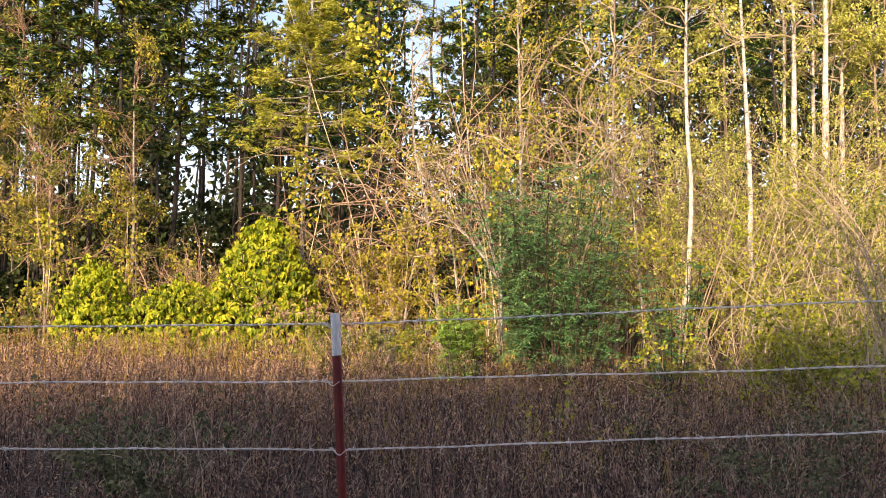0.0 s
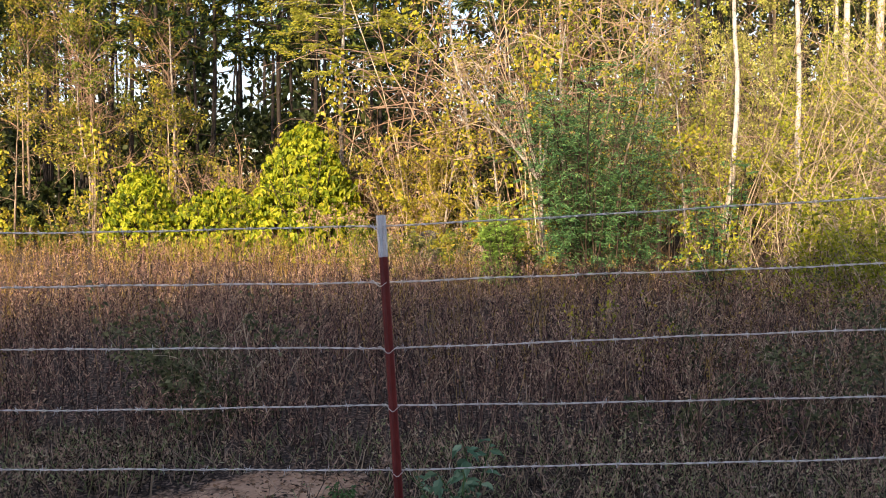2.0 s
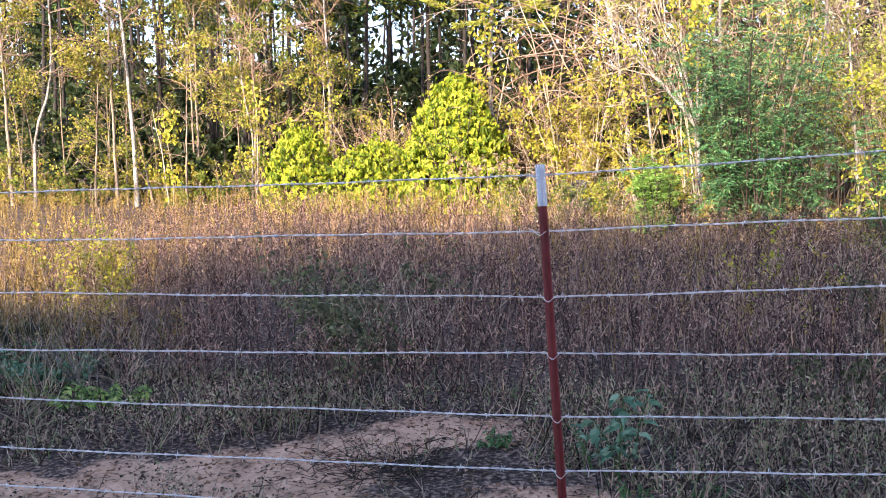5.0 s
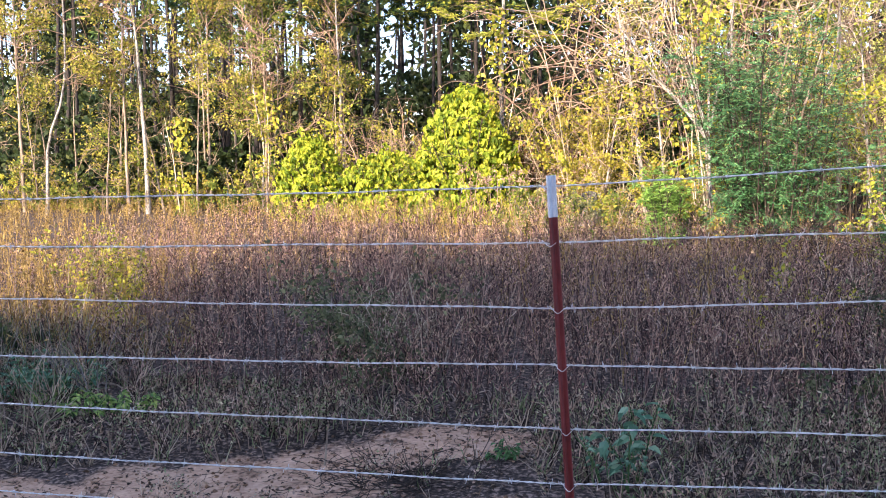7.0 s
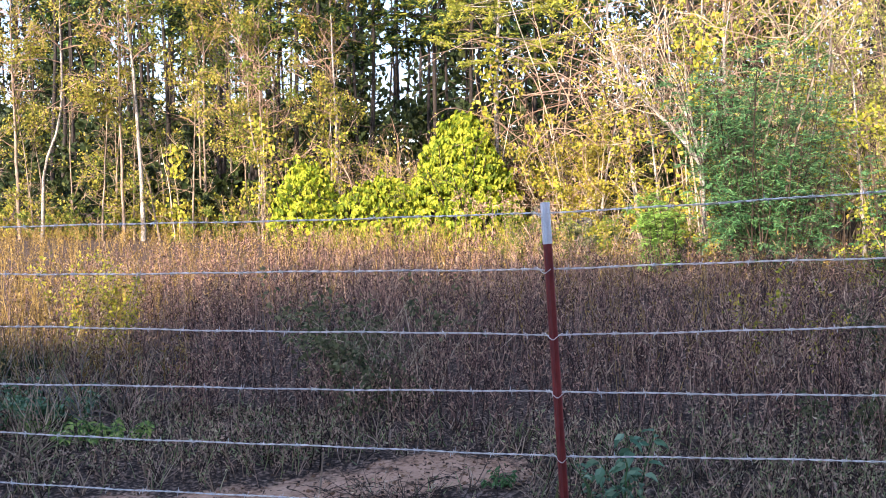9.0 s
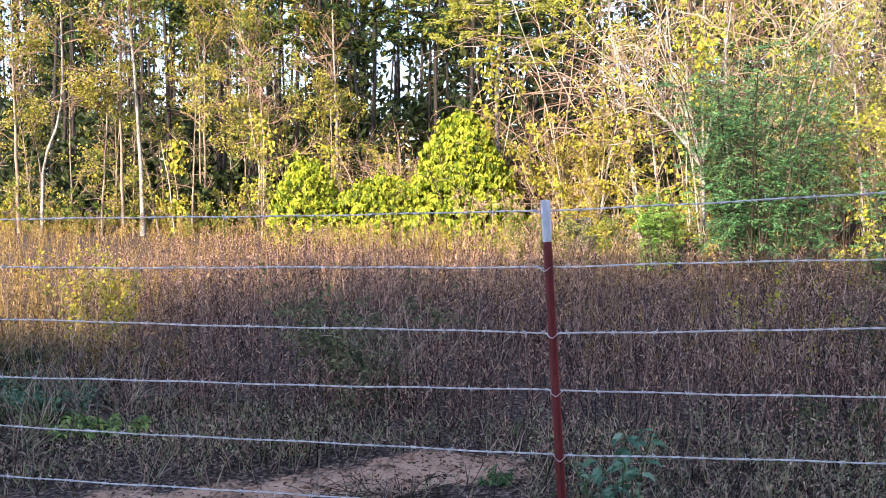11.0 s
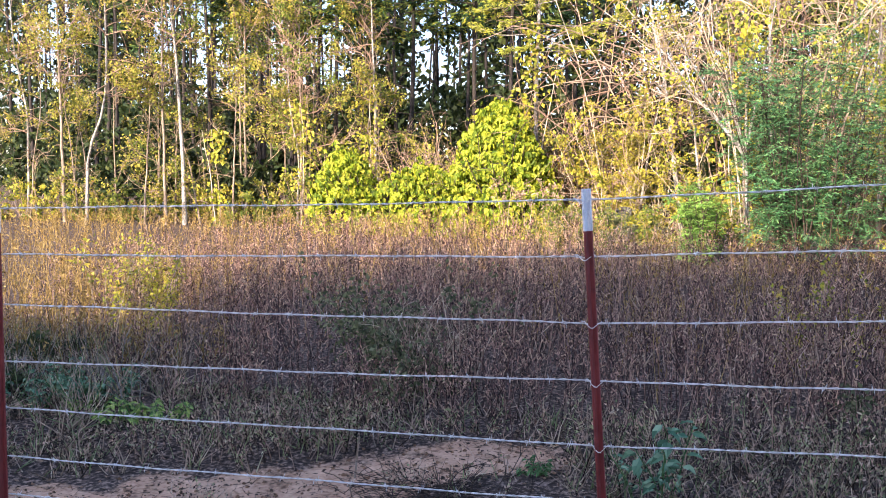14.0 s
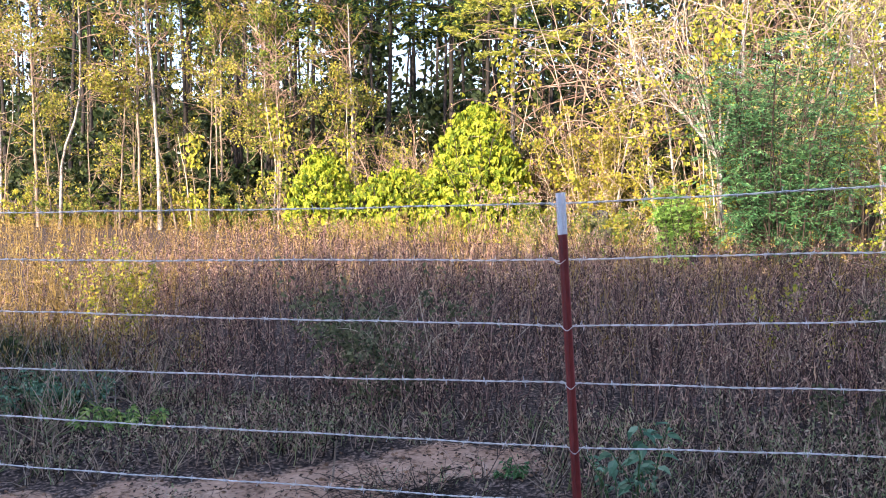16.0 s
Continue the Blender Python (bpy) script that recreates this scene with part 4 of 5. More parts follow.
# vines with yellow leaves that climb single trunks
for x, y, z0, z1, w, size in ((-11.27, 19.8, 0.5, 2.7, 0.18, 0.1), (-3.4, 19.8, 2.4, 5.0, 0.3, 0.11), (-9.05, 19.9, 1.2, 3.4, 0.3, 0.1), (-1.75, 20.3, 5.2, 9.2, 0.5, 0.14), (1.06, 16.3, 2.6, 4.4, 0.22, 0.1), (0.9, 16.9, 1.0, 2.6, 0.35, 0.1), (-7.6, 20.7, 1.5, 3.6, 0.35, 0.1), (0.5, 20.3, 7.4, 9.4, 0.5, 0.12)):
    g = float(ground_z(x, y))
    root = thing("climbing_vine", "climbing vine with hanging yellow-green leaves", "vine", "climbing vines")
    root.location = (x, y, g)
    p = limbs(np.stack([rng.normal(0, 0.04, 3), rng.normal(0, 0.04, 3), np.zeros(3)], -1), np.array([[0.02, 0, 1.0]] * 3), z1 - g, 10, 0.05)
    Build().tubes(p, taper(3, 10, 0.014, 0.006), 5).link("stem_growth", TWIG, root, kind="stuff")
    k = int((200 if size > 0.11 else 420) * (z1 - z0) / 2)
    z = rng.uniform(z0 - g, z1 - g, k)
    c = np.stack([rng.normal(0, w * 0.7, k), rng.normal(0, w * 0.6, k), z], -1)
    c = c[clumped(c + [x, y, g], 0.6, 91, 2.0)]
    k = len(c)
    Build().leaves(c, scatter_dir(k, -1.2), scatter_dir(k, 0.2) + LIGHT * 1.5, size * rng.uniform(0.6, 1.3, k), size * rng.uniform(0.5, 1.0, k)).link("foliage", LEAF_YELLOW, root, kind="stuff")
# the thicket that rises on the other side
for i in range(32):
    y = rng.uniform(13.5, 25)
    x = 3.0 + rng.uniform(0, 1) * (y * 0.55 - 2.2)
    h = rng.uniform(2.5, 4.1) + 0.2 * (y - 13) + 0.12 * (x - 3)
    pick = rng.uniform()
    shrub("thicket_bush", "tall thicket bush of fine tan twigs and tiny yellow-green leaves", "bush", x, y, h, 2.2, TWIG if pick < 0.4 else TWIG_MID,
          LEAF_OLIVE if pick > 0.86 else LEAF_FRESH if pick > 0.6 or y < 15 else LEAF_PALE, stems=19, n2=6, n3=2, leaf_each=13, size=0.056, wob=0.2, group="thicket bushes")
# long arching canes that lean out of the thicket
for x, y, h, side in ((4.6, 13.6, 4.4, 1), (5.4, 13.2, 4.6, 1), (6.2, 13.6, 5.0, 1), (5.0, 14.4, 4.4, 1), (6.8, 14.2, 5.0, 1), (3.9, 13.9, 3.8, 1)):
    root = thing("cane_bush", "long arching tan canes leaning out of the thicket", "bush", "cane bushes")
    g = float(ground_z(x, y))
    root.location = (x, y, g)
    n = 6
    p = limbs(rng.normal(0, 0.12, (n, 3)) * [1, 1, 0], np.stack([rng.normal(0.12 * side, 0.12, n), rng.normal(0, 0.15, n), np.ones(n)], -1), h * rng.uniform(0.8, 1.25, n), 14, 0.045, -0.03)
    p = p + np.array([side, 0, -0.55]) * (np.linspace(0, 1, 14) ** 2.2)[None, :, None] * rng.uniform(0.4, 1.5, n)[:, None, None]
    for a in p:
        Build().tubes(a[None], taper(1, 14, 0.012, 0.0035), 4).link("cane", TWIG, root)
    s2, d2, _, _ = along(p, 9, 0.3, 1.0)
    p2 = limbs(s2, d2 + scatter_dir(len(s2), 0.1) * 0.7, rng.uniform(0.2, 0.8, len(s2)), 4, 0.15, -0.04)
    Build().tubes(p2, taper(len(p2), 4, 0.005, 0.002), 3).link("twig_growth", TWIG, root, kind="stuff")
    c, d, _, _ = along(p2, 8, 0.1, 1.0)
    c = c[clumped(c + [x, y, g], 0.6, 95, 1.4)]
    k = len(c)
    Build().leaves(c, scatter_dir(k, -0.3), scatter_dir(k, 0.5) + LIGHT, rng.uniform(0.035, 0.08, k), rng.uniform(0.02, 0.045, k)).link("foliage", LEAF_YELLOW, root, kind="stuff")

# brown tangle of vines
for cx, cy, cz in ((-1.5, 20, 4.6), (-0.3, 19.4, 4.6), (0.6, 19, 5.0), (-2.2, 20.5, 3.8), (1.8, 18.6, 4.8), (3.4, 18.4, 5.4)):
    g = float(ground_z(cx, cy))
    root = thing("vine_tangle", "tangle of bare brown vines hanging between the trees", "vines", "vine tangles")
    root.location = (cx, cy, g)
    n = 46
    st = np.stack([rng.normal(0, 0.7, n), rng.normal(0, 0.4, n), rng.uniform(1.2, cz - g, n)], -1)
    st[:10, 2] = 0
    p = limbs(st, scatter_dir(n, 1.2), rng.uniform(1.8, 4.0, n), 12, 0.15, -0.13)
    b = Build().tubes(p, taper(n, 12, 0.016, 0.005), 4)
    s2, d2, _, _ = along(p, 4)
    p2 = limbs(s2, d2 + scatter_dir(len(s2)) * 0.8, rng.uniform(0.3, 1.2, len(s2)), 5, 0.2, -0.08)
    b.tubes(p2, taper(len(p2), 5, 0.006, 0.002), 3).link("stem_growth", TWIG_PINK, root, kind="stuff")


# ---- bushes of the field edge ----
def leaf_mound(label, x, y, w, d, z1, count, size, mat, cone=1.0, lean=0.0, seed=11):
    """A mound of large three-part leaves over hidden stems, lumpy, with shoots that stand out."""
    g = float(ground_z(x, y))
    root = thing("vine_covered_bush", label, "bush", "green mounds")
    root.location = (x, y, g)
    h = z1 - g
    s = scatter_dir(count)
    s[:, 2] = np.abs(s[:, 2])
    t = s[:, 2]
    bump = 1 + 0.35 * fbm(s[:, 0] * 3 + x, s[:, 1] * 3 + s[:, 2] * 4, 1.5, seed, 3)
    shell = 1 - np.abs(rng.normal(0, 0.14, count)) + (rng.uniform(0, 1, count) < 0.05) * rng.uniform(0, 0.16, count)
    taper_w = (1 - t ** 1.5 * (1 - 1 / (1 + cone)))
    c = np.stack([s[:, 0] * w * bump * shell * taper_w + lean * t * w, s[:, 1] * d * bump * shell * taper_w, t * h * (1 + (bump - 1) * 0.4) * shell], -1)
    nrm = unit(s * [1, 1, 0.6] + scatter_dir(count) * 0.75 + LIGHT * 0.6 + [0, 0, 0.35])
    dn = np.cross(nrm, scatter_dir(count))
    dn[:, 2] -= 0.9
    dn = unit(dn)
    b = Build()
    each = size * rng.uniform(0.55, 1.35, count)
    for turn in (-1.1, 0.0, 1.1):
        side = np.cross(nrm, dn)
        b.broad(c, dn + side * turn, nrm + rng.normal(0, 0.35, c.shape), each * (1.25 if turn == 0 else 1.0), each * 0.62, 0.3, 0.3)
    b.link("foliage", mat, root, kind="stuff")
    n = 30
    az = rng.uniform(0, 6.28, n)
    p = limbs(np.stack([np.cos(az) * w * 0.3, np.sin(az) * d * 0.3, np.zeros(n)], -1), np.stack([np.cos(az) * 0.35 * w, np.sin(az) * 0.35 * d, np.full(n, h)], -1), h * rng.uniform(0.45, 0.75, n), 6, 0.1)
    s2, d2, _, _ = along(p, 5)
    p2 = limbs(s2, scatter_dir(len(s2), 0.2), w * 0.4, 4, 0.2)
    Build().tubes(p, taper(n, 6, 0.02, 0.008), 4).tubes(p2, taper(len(p2), 4, 0.008, 0.003), 3).link("stem_growth", TWIG_DARK, root, kind="stuff")
    return root


shrub("dark_bush", "low dark bush with small leaves near the fence", "bush", -4.65, 5.1, 0.42, 0.9, TWIG_DARK, LEAF_SHADE, stems=34, n2=9, n3=3, leaf_each=7, size=0.042, twig_r=0.003, clump=0.9)
leaf_mound("rounded conical bush smothered in bright green vine leaves", -3.83, 18.8, 1.55, 1.15, 3.3, 4000, 0.115, LEAF_KUDZU, 0.95)
leaf_mound("low sprawling mound of bright green vine leaves", -5.75, 18.6, 1.45, 0.8, 1.85, 2100, 0.095, LEAF_KUDZU, 0.05, 0.15, 23)
leaf_mound("low rounded bush of bright green vine leaves", -7.3, 18.5, 1.0, 0.8, 2.2, 1500, 0.105, LEAF_KUDZU, 0.25, 0.0, 37)

# weathered stump with a dark hollow
bm = bmesh.new()
rings = []
for k in range(9):
    zk = -0.1 + 0.7 * k / 7 if k < 8 else 0.4
    rr = (0.21 - 0.05 * k / 7) if k < 8 else 0.10
    ring = []
    for a in range(14):
        an = a * 2 * math.pi / 14
        r1 = rr * (1 + 0.12 * math.sin(an * 3 + 1) + 0.06 * math.sin(an * 7 + k))
        ring.append(bm.verts.new((math.cos(an) * r1, math.sin(an) * r1, zk + (0.10 * math.sin(an + 0.6) if k == 7 else 0))))
    rings.append(ring)
for k in range(8):
    for a in range(14):
        bm.faces.new([rings[k][a], rings[k][(a + 1) % 14], rings[k + 1][(a + 1) % 14], rings[k + 1][a]])
bm.faces.new(rings[8])
stump = part("stump", bm, BARK_PALE, smooth=True)
tagged(stump, "weathered pale stump with a broken hollow top", "stump")
stump.matrix_world = pose(-1.2, 18.2, float(ground_z(-1.2, 18.2)), 6, 4, 20)

# green growth at the far side of the field
for i in range(20):
    x, y = -2.3 + i * 0.23 + rng.uniform(-0.15, 0.15), rng.uniform(14.8, 17.6)
    shrub("leafy_weed", "low leafy yellow-green weed at the far side of the field", "weed", x, y, rng.uniform(0.65, 1.0), 0.8, TWIG, (LEAF_OLIVE, LEAF_YELLOW, LEAF_WEED)[i % 3],
          stems=10, n2=5, n3=2, leaf_each=5, size=0.06, twig_r=0.004, group="far leafy weeds")

# dark feathery shrub
def feathery(name, label, x, y, h, w, mat, stems, sprays, fronds, blades, size):
    """Upright stems with level sprays, each a flat frond of fine blades."""
    g = float(ground_z(x, y))
    root = thing(name, label, "bush")
    root.location = (x, y, g)
    az = rng.uniform(0, 6.28, stems)
    out = rng.uniform(0.02, 0.34, stems) * w / h * 2
    p = limbs(np.stack([np.cos(az) * 0.2 * w, np.sin(az) * 0.2 * w, np.full(stems, -0.02)], -1), np.stack([np.cos(az) * out, np.sin(az) * out, np.ones(stems)], -1),
              h * rng.uniform(0.62, 1.02, stems), 9, 0.06)
    b = Build().tubes(p, taper(stems, 9, 0.014, 0.004), 4)
    s2, d2, q, _ = along(p, sprays, 0.1, 1.0)
    a2 = rng.uniform(0, 6.28, len(s2))
    p2 = limbs(s2, np.stack([np.cos(a2), np.sin(a2), rng.normal(0.5, 0.4, len(s2))], -1), w * 0.4 * rng.uniform(0.35, 1.1, len(s2)) * (1.1 - 0.3 * q), 5, 0.08, -0.05)
    b.tubes(p2, taper(len(p2), 5, 0.005, 0.002), 3).link("stem_growth", TWIG_DARK, root, kind="stuff")
    s3, d3, _, _ = along(p2, fronds, 0.15, 1.0)
    side = np.stack([-d3[:, 1], d3[:, 0], np.zeros(len(d3))], -1) * rng.choice([-1, 1], len(d3))[:, None]
    p3 = limbs(s3, d3 + side * 0.9 + rng.normal(0, 0.35, d3.shape), w * rng.uniform(0.06, 0.16, len(s3)), 2, 0.05, -0.1)
    c, d, _, _ = along(p3, blades, 0.0, 1.0)
    n = len(c)
    flat = np.stack([-d[:, 1], d[:, 0], np.zeros(n)], -1) * rng.choice([-1, 1], n)[:, None]
    Build().leaves(c, d * 0.7 + flat * 0.8 + rng.normal(0, 0.2, (n, 3)) + [0, 0, -0.15], scatter_dir(n, 2.0) + LIGHT * 0.5, size * rng.uniform(0.6, 1.2, n), size * 0.2).link("foliage", mat, root, kind="stuff")


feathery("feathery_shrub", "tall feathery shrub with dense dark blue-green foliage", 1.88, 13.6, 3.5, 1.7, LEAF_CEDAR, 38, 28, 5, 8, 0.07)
feathery("green_seedling_bush", "small feathery bright green bush among the weeds", 0.32, 14.2, 1.35, 0.62, LEAF_BRIGHT, 20, 16, 4, 7, 0.075)
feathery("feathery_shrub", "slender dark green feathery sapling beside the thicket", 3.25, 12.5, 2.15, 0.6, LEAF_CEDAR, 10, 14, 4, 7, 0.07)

# rusty and flowering weeds behind the post
for i in range(4):
    shrub("rust_bush", "withered rust-brown bush with curled leaves", "bush", -2.6 + rng.normal(0, 0.35), 21 + rng.normal(0, 0.6), rng.uniform(1.2, 2.6), 0.8, TWIG, LEAF_RUST, stems=14, n2=6, n3=2, leaf_each=3, size=0.07,
          group="withered bushes")
for i in range(6):
    x, y = -2.3 + rng.normal(0, 0.55), 17 + rng.normal(0, 0.5)
    g = float(ground_z(x, y))
    h = rng.uniform(0.9, 1.5)
    root = thing("seed_head_weed", "dry weed with pale fluffy seed heads", "weed", "seed head weeds")
    root.location = (x, y, g)
    p = limbs(np.zeros((3, 3)), np.array([[0.05, 0, 1], [-0.15, 0.1, 1], [0.2, -0.1, 1]]), h, 6, 0.06)
    s2, d2, _, _ = along(p, 5, 0.6, 1.0)
    p2 = limbs(s2, d2 + scatter_dir(len(s2), 0.4) * 0.8, 0.16, 3, 0.1)
    Build().tubes(p, taper(3, 6, 0.006, 0.003), 4).tubes(p2, taper(len(p2), 3, 0.003, 0.002), 3).link("stem_growth", WEED, root, kind="stuff")
    c = np.repeat(p2[:, -1], 8, 0)
    c = c + rng.normal(0, 0.03, c.shape)
    Build().leaves(c, scatter_dir(len(c), 0.3), scatter_dir(len(c)), 0.05, 0.035).link("seed_fluff", SEED, root, kind="stuff")


# ---- weeds of the field ----
def weeds(name, label, boxes, stem_mat, mat, branchlets=12, bits=26, lean=0.15, bit=0.018, gather=0.12):
    """Upright stems with up-curving branchlets (blades) that carry small seed heads and withered leaves."""
    b, fine = Build(), Build()
    for x0, x1, y0, y1, per, h0, h1 in boxes:
        n = int((x1 - x0) * (y1 - y0) * per)
        x, y = rng.uniform(x0, x1, n), rng.uniform(y0, y1, n)
        keep = (bareness(x, y) < 0.25) & (fbm(x, y, 0.9, 21) > rng.uniform(-0.5, 0.05, n) - gather)
        x, y = x[keep], y[keep]
        n = len(x)
        h = (h0 + (h1 - h0) * smooth(fbm(x, y, 0.6, 33), -0.2, 0.25)) * rng.uniform(0.6, 1.15, n)
        st = np.stack([x, y, ground_z(x, y) - 0.02], -1)
        p = limbs(st, np.stack([rng.normal(0, lean, n), rng.normal(0, lean, n), np.ones(n)], -1), h, 4, 0.08)
        far = 1 + 0.04 * y
        r = rng.uniform(0.0014, 0.0034, n) * far
        b.tubes(p, taper(n, 4, r, r * 0.4), 3)
        s2, d2, q, i2 = along(p, branchlets, 0.22, 0.98)
        ln = h[i2] * 0.34 * rng.uniform(0.35, 1.0, len(s2)) * (1.15 - 0.6 * q)
        out = d2 * 1.0 + scatter_dir(len(s2), 0.25) * 0.75
        fine.leaves(s2, out, scatter_dir(len(s2)), ln, r[i2] * 1.5, 0.3)
        t = np.repeat(np.arange(len(s2)), max(1, round(bits / branchlets)))
        k = len(t)
        c = s2[t] + unit(out)[t] * (ln[t] * rng.uniform(0.25, 1.05, k))[:, None] + rng.normal(0, 0.008, (k, 3))
        fine.leaves(c, unit(out)[t] * 0.8 + scatter_dir(k, 0.2), scatter_dir(k), bit * far[i2][t] * rng.uniform(0.5, 1.6, k), bit * 0.45 * far[i2][t])
    ob = tagged(b.link(name, stem_mat), label, "weeds", kind="stuff")
    fine.link("seed_growth", mat, ob, "fine branchlets with withered seed heads", kind="stuff")
    return ob


weeds("dry_weeds", "dense purple-brown dry weeds standing waist high in the field",
      [(-3.0, 3.2, 4.6, 5.6, 70, 0.4, 0.8), (-4.2, -3.0, 4.9, 5.6, 30, 0.35, 0.6), (-3.7, 4.6, 5.5, 8.0, 54, 0.68, 0.97), (-5.6, -3.7, 5.5, 8.0, 22, 0.45, 0.7), (-7.0, 6, 8.0, 12, 26, 0.62, 0.92), (-9, -1.8, 12, 18, 5, 0.45, 0.7), (-1.8, 3, 12, 14.5, 5, 0.5, 0.7)], WEED_STEM, WEED)
# first box adds gold to the sunlit patch through straw colour
weeds("straw_weeds", "tan dry grass stems standing in the sunny part of the field",
      [(-5.6, -3.3, 4.95, 6.5, 34, 0.45, 0.75), (-9, -4.5, 6, 9, 24, 0.5, 0.8), (-14, -6, 9, 13, 14, 0.5, 0.75), (-19, -7, 13, 19, 10, 0.45, 0.7), (-7, 5, 7, 13, 5, 0.6, 0.95), (-0.8, 4.6, 5.6, 8.5, 9, 0.65, 0.95), (-7, -1.8, 12.5, 18, 12, 0.5, 0.75), (-1.8, 3, 12, 16, 5, 0.5, 0.7)], STRAW, STRAW, 7, 8, 0.14, 0.028)

weeds("pale_weeds", "pale tan dry weeds mixed into the darker stand",
      [(-0.5, 4.2, 5.0, 8.0, 15, 0.6, 0.92), (-2.6, -0.5, 5.2, 8.0, 5, 0.6, 0.9)], WEED_STEM, WEED_PALE, 10, 20, 0.16, 0.017)


def tufts(name, label, boxes, mat, blades=12, width=0.006):
    b = Build()
    for x0, x1, y0, y1, per, h0, h1 in boxes:
        n = int((x1 - x0) * (y1 - y0) * per)
        x, y = rng.uniform(x0, x1, n), rng.uniform(y0, y1, n)
        keep = (bareness(x, y) < rng.uniform(0.0, 0.35, n)) & (fbm(x, y, 1.3, 51) > rng.uniform(-0.35, 0.1, n) - 0.1)
        x, y = np.repeat(x[keep], blades), np.repeat(y[keep], blades)
        n = len(x)
        x, y = x + rng.normal(0, 0.03, n), y + rng.normal(0, 0.03, n)
        st = np.stack([x, y, ground_z(x, y) - 0.01], -1)
        p = limbs(st, np.stack([rng.normal(0, 0.45, n), rng.normal(0, 0.45, n), np.ones(n)], -1), rng.uniform(h0, h1, n), 3, 0.16, -0.16)
        b.tubes(p, taper(n, 3, width * 0.5, width * 0.12), 3)
    return tagged(b.link(name, mat), label, "grass", kind="stuff")


tufts("rough_grass", "short tangled green and brown grass round the bare clay", [(-4.6, 2.4, 2.9, 5.2, 55, 0.06, 0.2), (-6, -3.2, 4.0, 6.5, 50, 0.15, 0.4)], GRASS, 8, 0.009)

weeds("low_weeds", "low bushy brown and green weeds at the foot of the dry stand",
      [(-4.4, -1.6, 3.75, 5.2, 170, 0.1, 0.35), (-2.4, 2.2, 4.0, 4.8, 140, 0.12, 0.4), (-0.2, 2.2, 3.0, 4.1, 110, 0.1, 0.28), (-1.6, -0.2, 3.3, 4.2, 24, 0.06, 0.2)], LOW_WEED, LOW_WEED, 8, 12, 0.35, 0.018)


# ---- small plants and litter near the fence ----
def broadleaf(label, x, y, h, stems, leaves_each, size, mat, out=0.5, group=""):
    g = float(ground_z(x, y))
    root = thing("broadleaf_plant", label, "plant", group)
    root.location = (x, y, g)
    az = rng.uniform(0, 6.28, stems)
    p = limbs(np.stack([np.cos(az) * 0.03, np.sin(az) * 0.03, np.full(stems, -0.01)], -1), np.stack([np.cos(az) * out, np.sin(az) * out, np.ones(stems)], -1), h * rng.uniform(0.6, 1.1, stems), 6, 0.1)
    Build().tubes(p, taper(stems, 6, 0.004, 0.0018), 5).link("stem_growth", LEAF_PLANT, root, kind="stuff")
    c, d, q, _ = along(p, leaves_each, 0.3, 1.0)
    n = len(c)
    a2 = rng.uniform(0, 6.28, n)
    dn = np.stack([np.cos(a2), np.sin(a2), rng.normal(-0.25, 0.35, n)], -1)
    b = Build()
    ln = size * rng.uniform(0.6, 1.15, n)
    # two halves folded at the midrib, with a bent tip
    dn = unit(dn)
    s = unit(np.cross(dn, scatter_dir(n, 2.5)))
    u = np.cross(s, dn)
    L, Wd = ln[:, None], (ln * 0.23)[:, None]
    m0, m1, m2 = c + dn * L * 0.08, c + dn * L * 0.5 - u * Wd * 0.1, c + dn * L - u * L * 0.22
    for sg in (1, -1):
        e1, e2 = c + dn * L * 0.32 + sg * s * Wd + u * Wd * 0.35, c + dn * L * 0.68 + sg * s * Wd * 0.75 + u * Wd * 0.15
        v = np.stack([m0, e1, e2, m1, m1, e2, m2, m2], 1)
        k = np.arange(n)[:, None] * 8
        b.add(v, np.concatenate([k + [[0, 1, 2, 3]], k + [[4, 5, 6, 7]]], 0))
    b.link("foliage", mat, root, kind="stuff")
    return root


LEAF_TRAIL = foliage("leaf_trailing", [(0.0, (0.13, 0.26, 0.07)), (1.0, (0.46, 0.58, 0.16))], 0.3)
PLANT = foliage("leaf_weedy_green", [(0.0, (0.07, 0.17, 0.10)), (0.6, (0.17, 0.32, 0.20)), (1.0, (0.34, 0.50, 0.33))], 0.3, 0.5)
rng = np.random.default_rng(23)
broadleaf("upright broadleaf weed with soft green leaves by the fence", -0.03, 3.85, 0.44, 5, 11, 0.085, PLANT, 0.13)
broadleaf("low side shoot of a soft green broadleaf weed by the fence", -0.14, 3.9, 0.24, 3, 6, 0.065, PLANT, 0.25)
broadleaf("small green weed on the bare clay", -0.67, 4.15, 0.1, 14, 8, 0.035, LEAF_PLANT, 0.9)
broadleaf("small low green weed among dry grass by the fence", 0.03, 3.56, 0.08, 12, 7, 0.028, LEAF_PLANT, 0.9)
broadleaf("small low green weed among dry grass by the fence", 0.34, 3.62, 0.07, 9, 6, 0.026, LEAF_PLANT, 0.9)
for x, y in ((-3.45, 4.5), (-3.25, 4.42), (-3.05, 4.45), (-2.9, 4.5), (-3.15, 4.55)):
    broadleaf("low trailing plant with bright green leaves among the grass", x, y, 0.17, 9, 8, 0.058, LEAF_TRAIL, 0.9, "trailing plants")
for x, y in ((-3.75, 4.72), (-3.6, 4.62), (-3.95, 4.85), (-3.5, 4.8), (-4.1, 4.6), (-3.85, 4.55)):
    broadleaf("leafy green weed spreading among the grass by the fence", x, y, 0.27, 9, 9, 0.055, PLANT, 0.6, "spreading weeds")
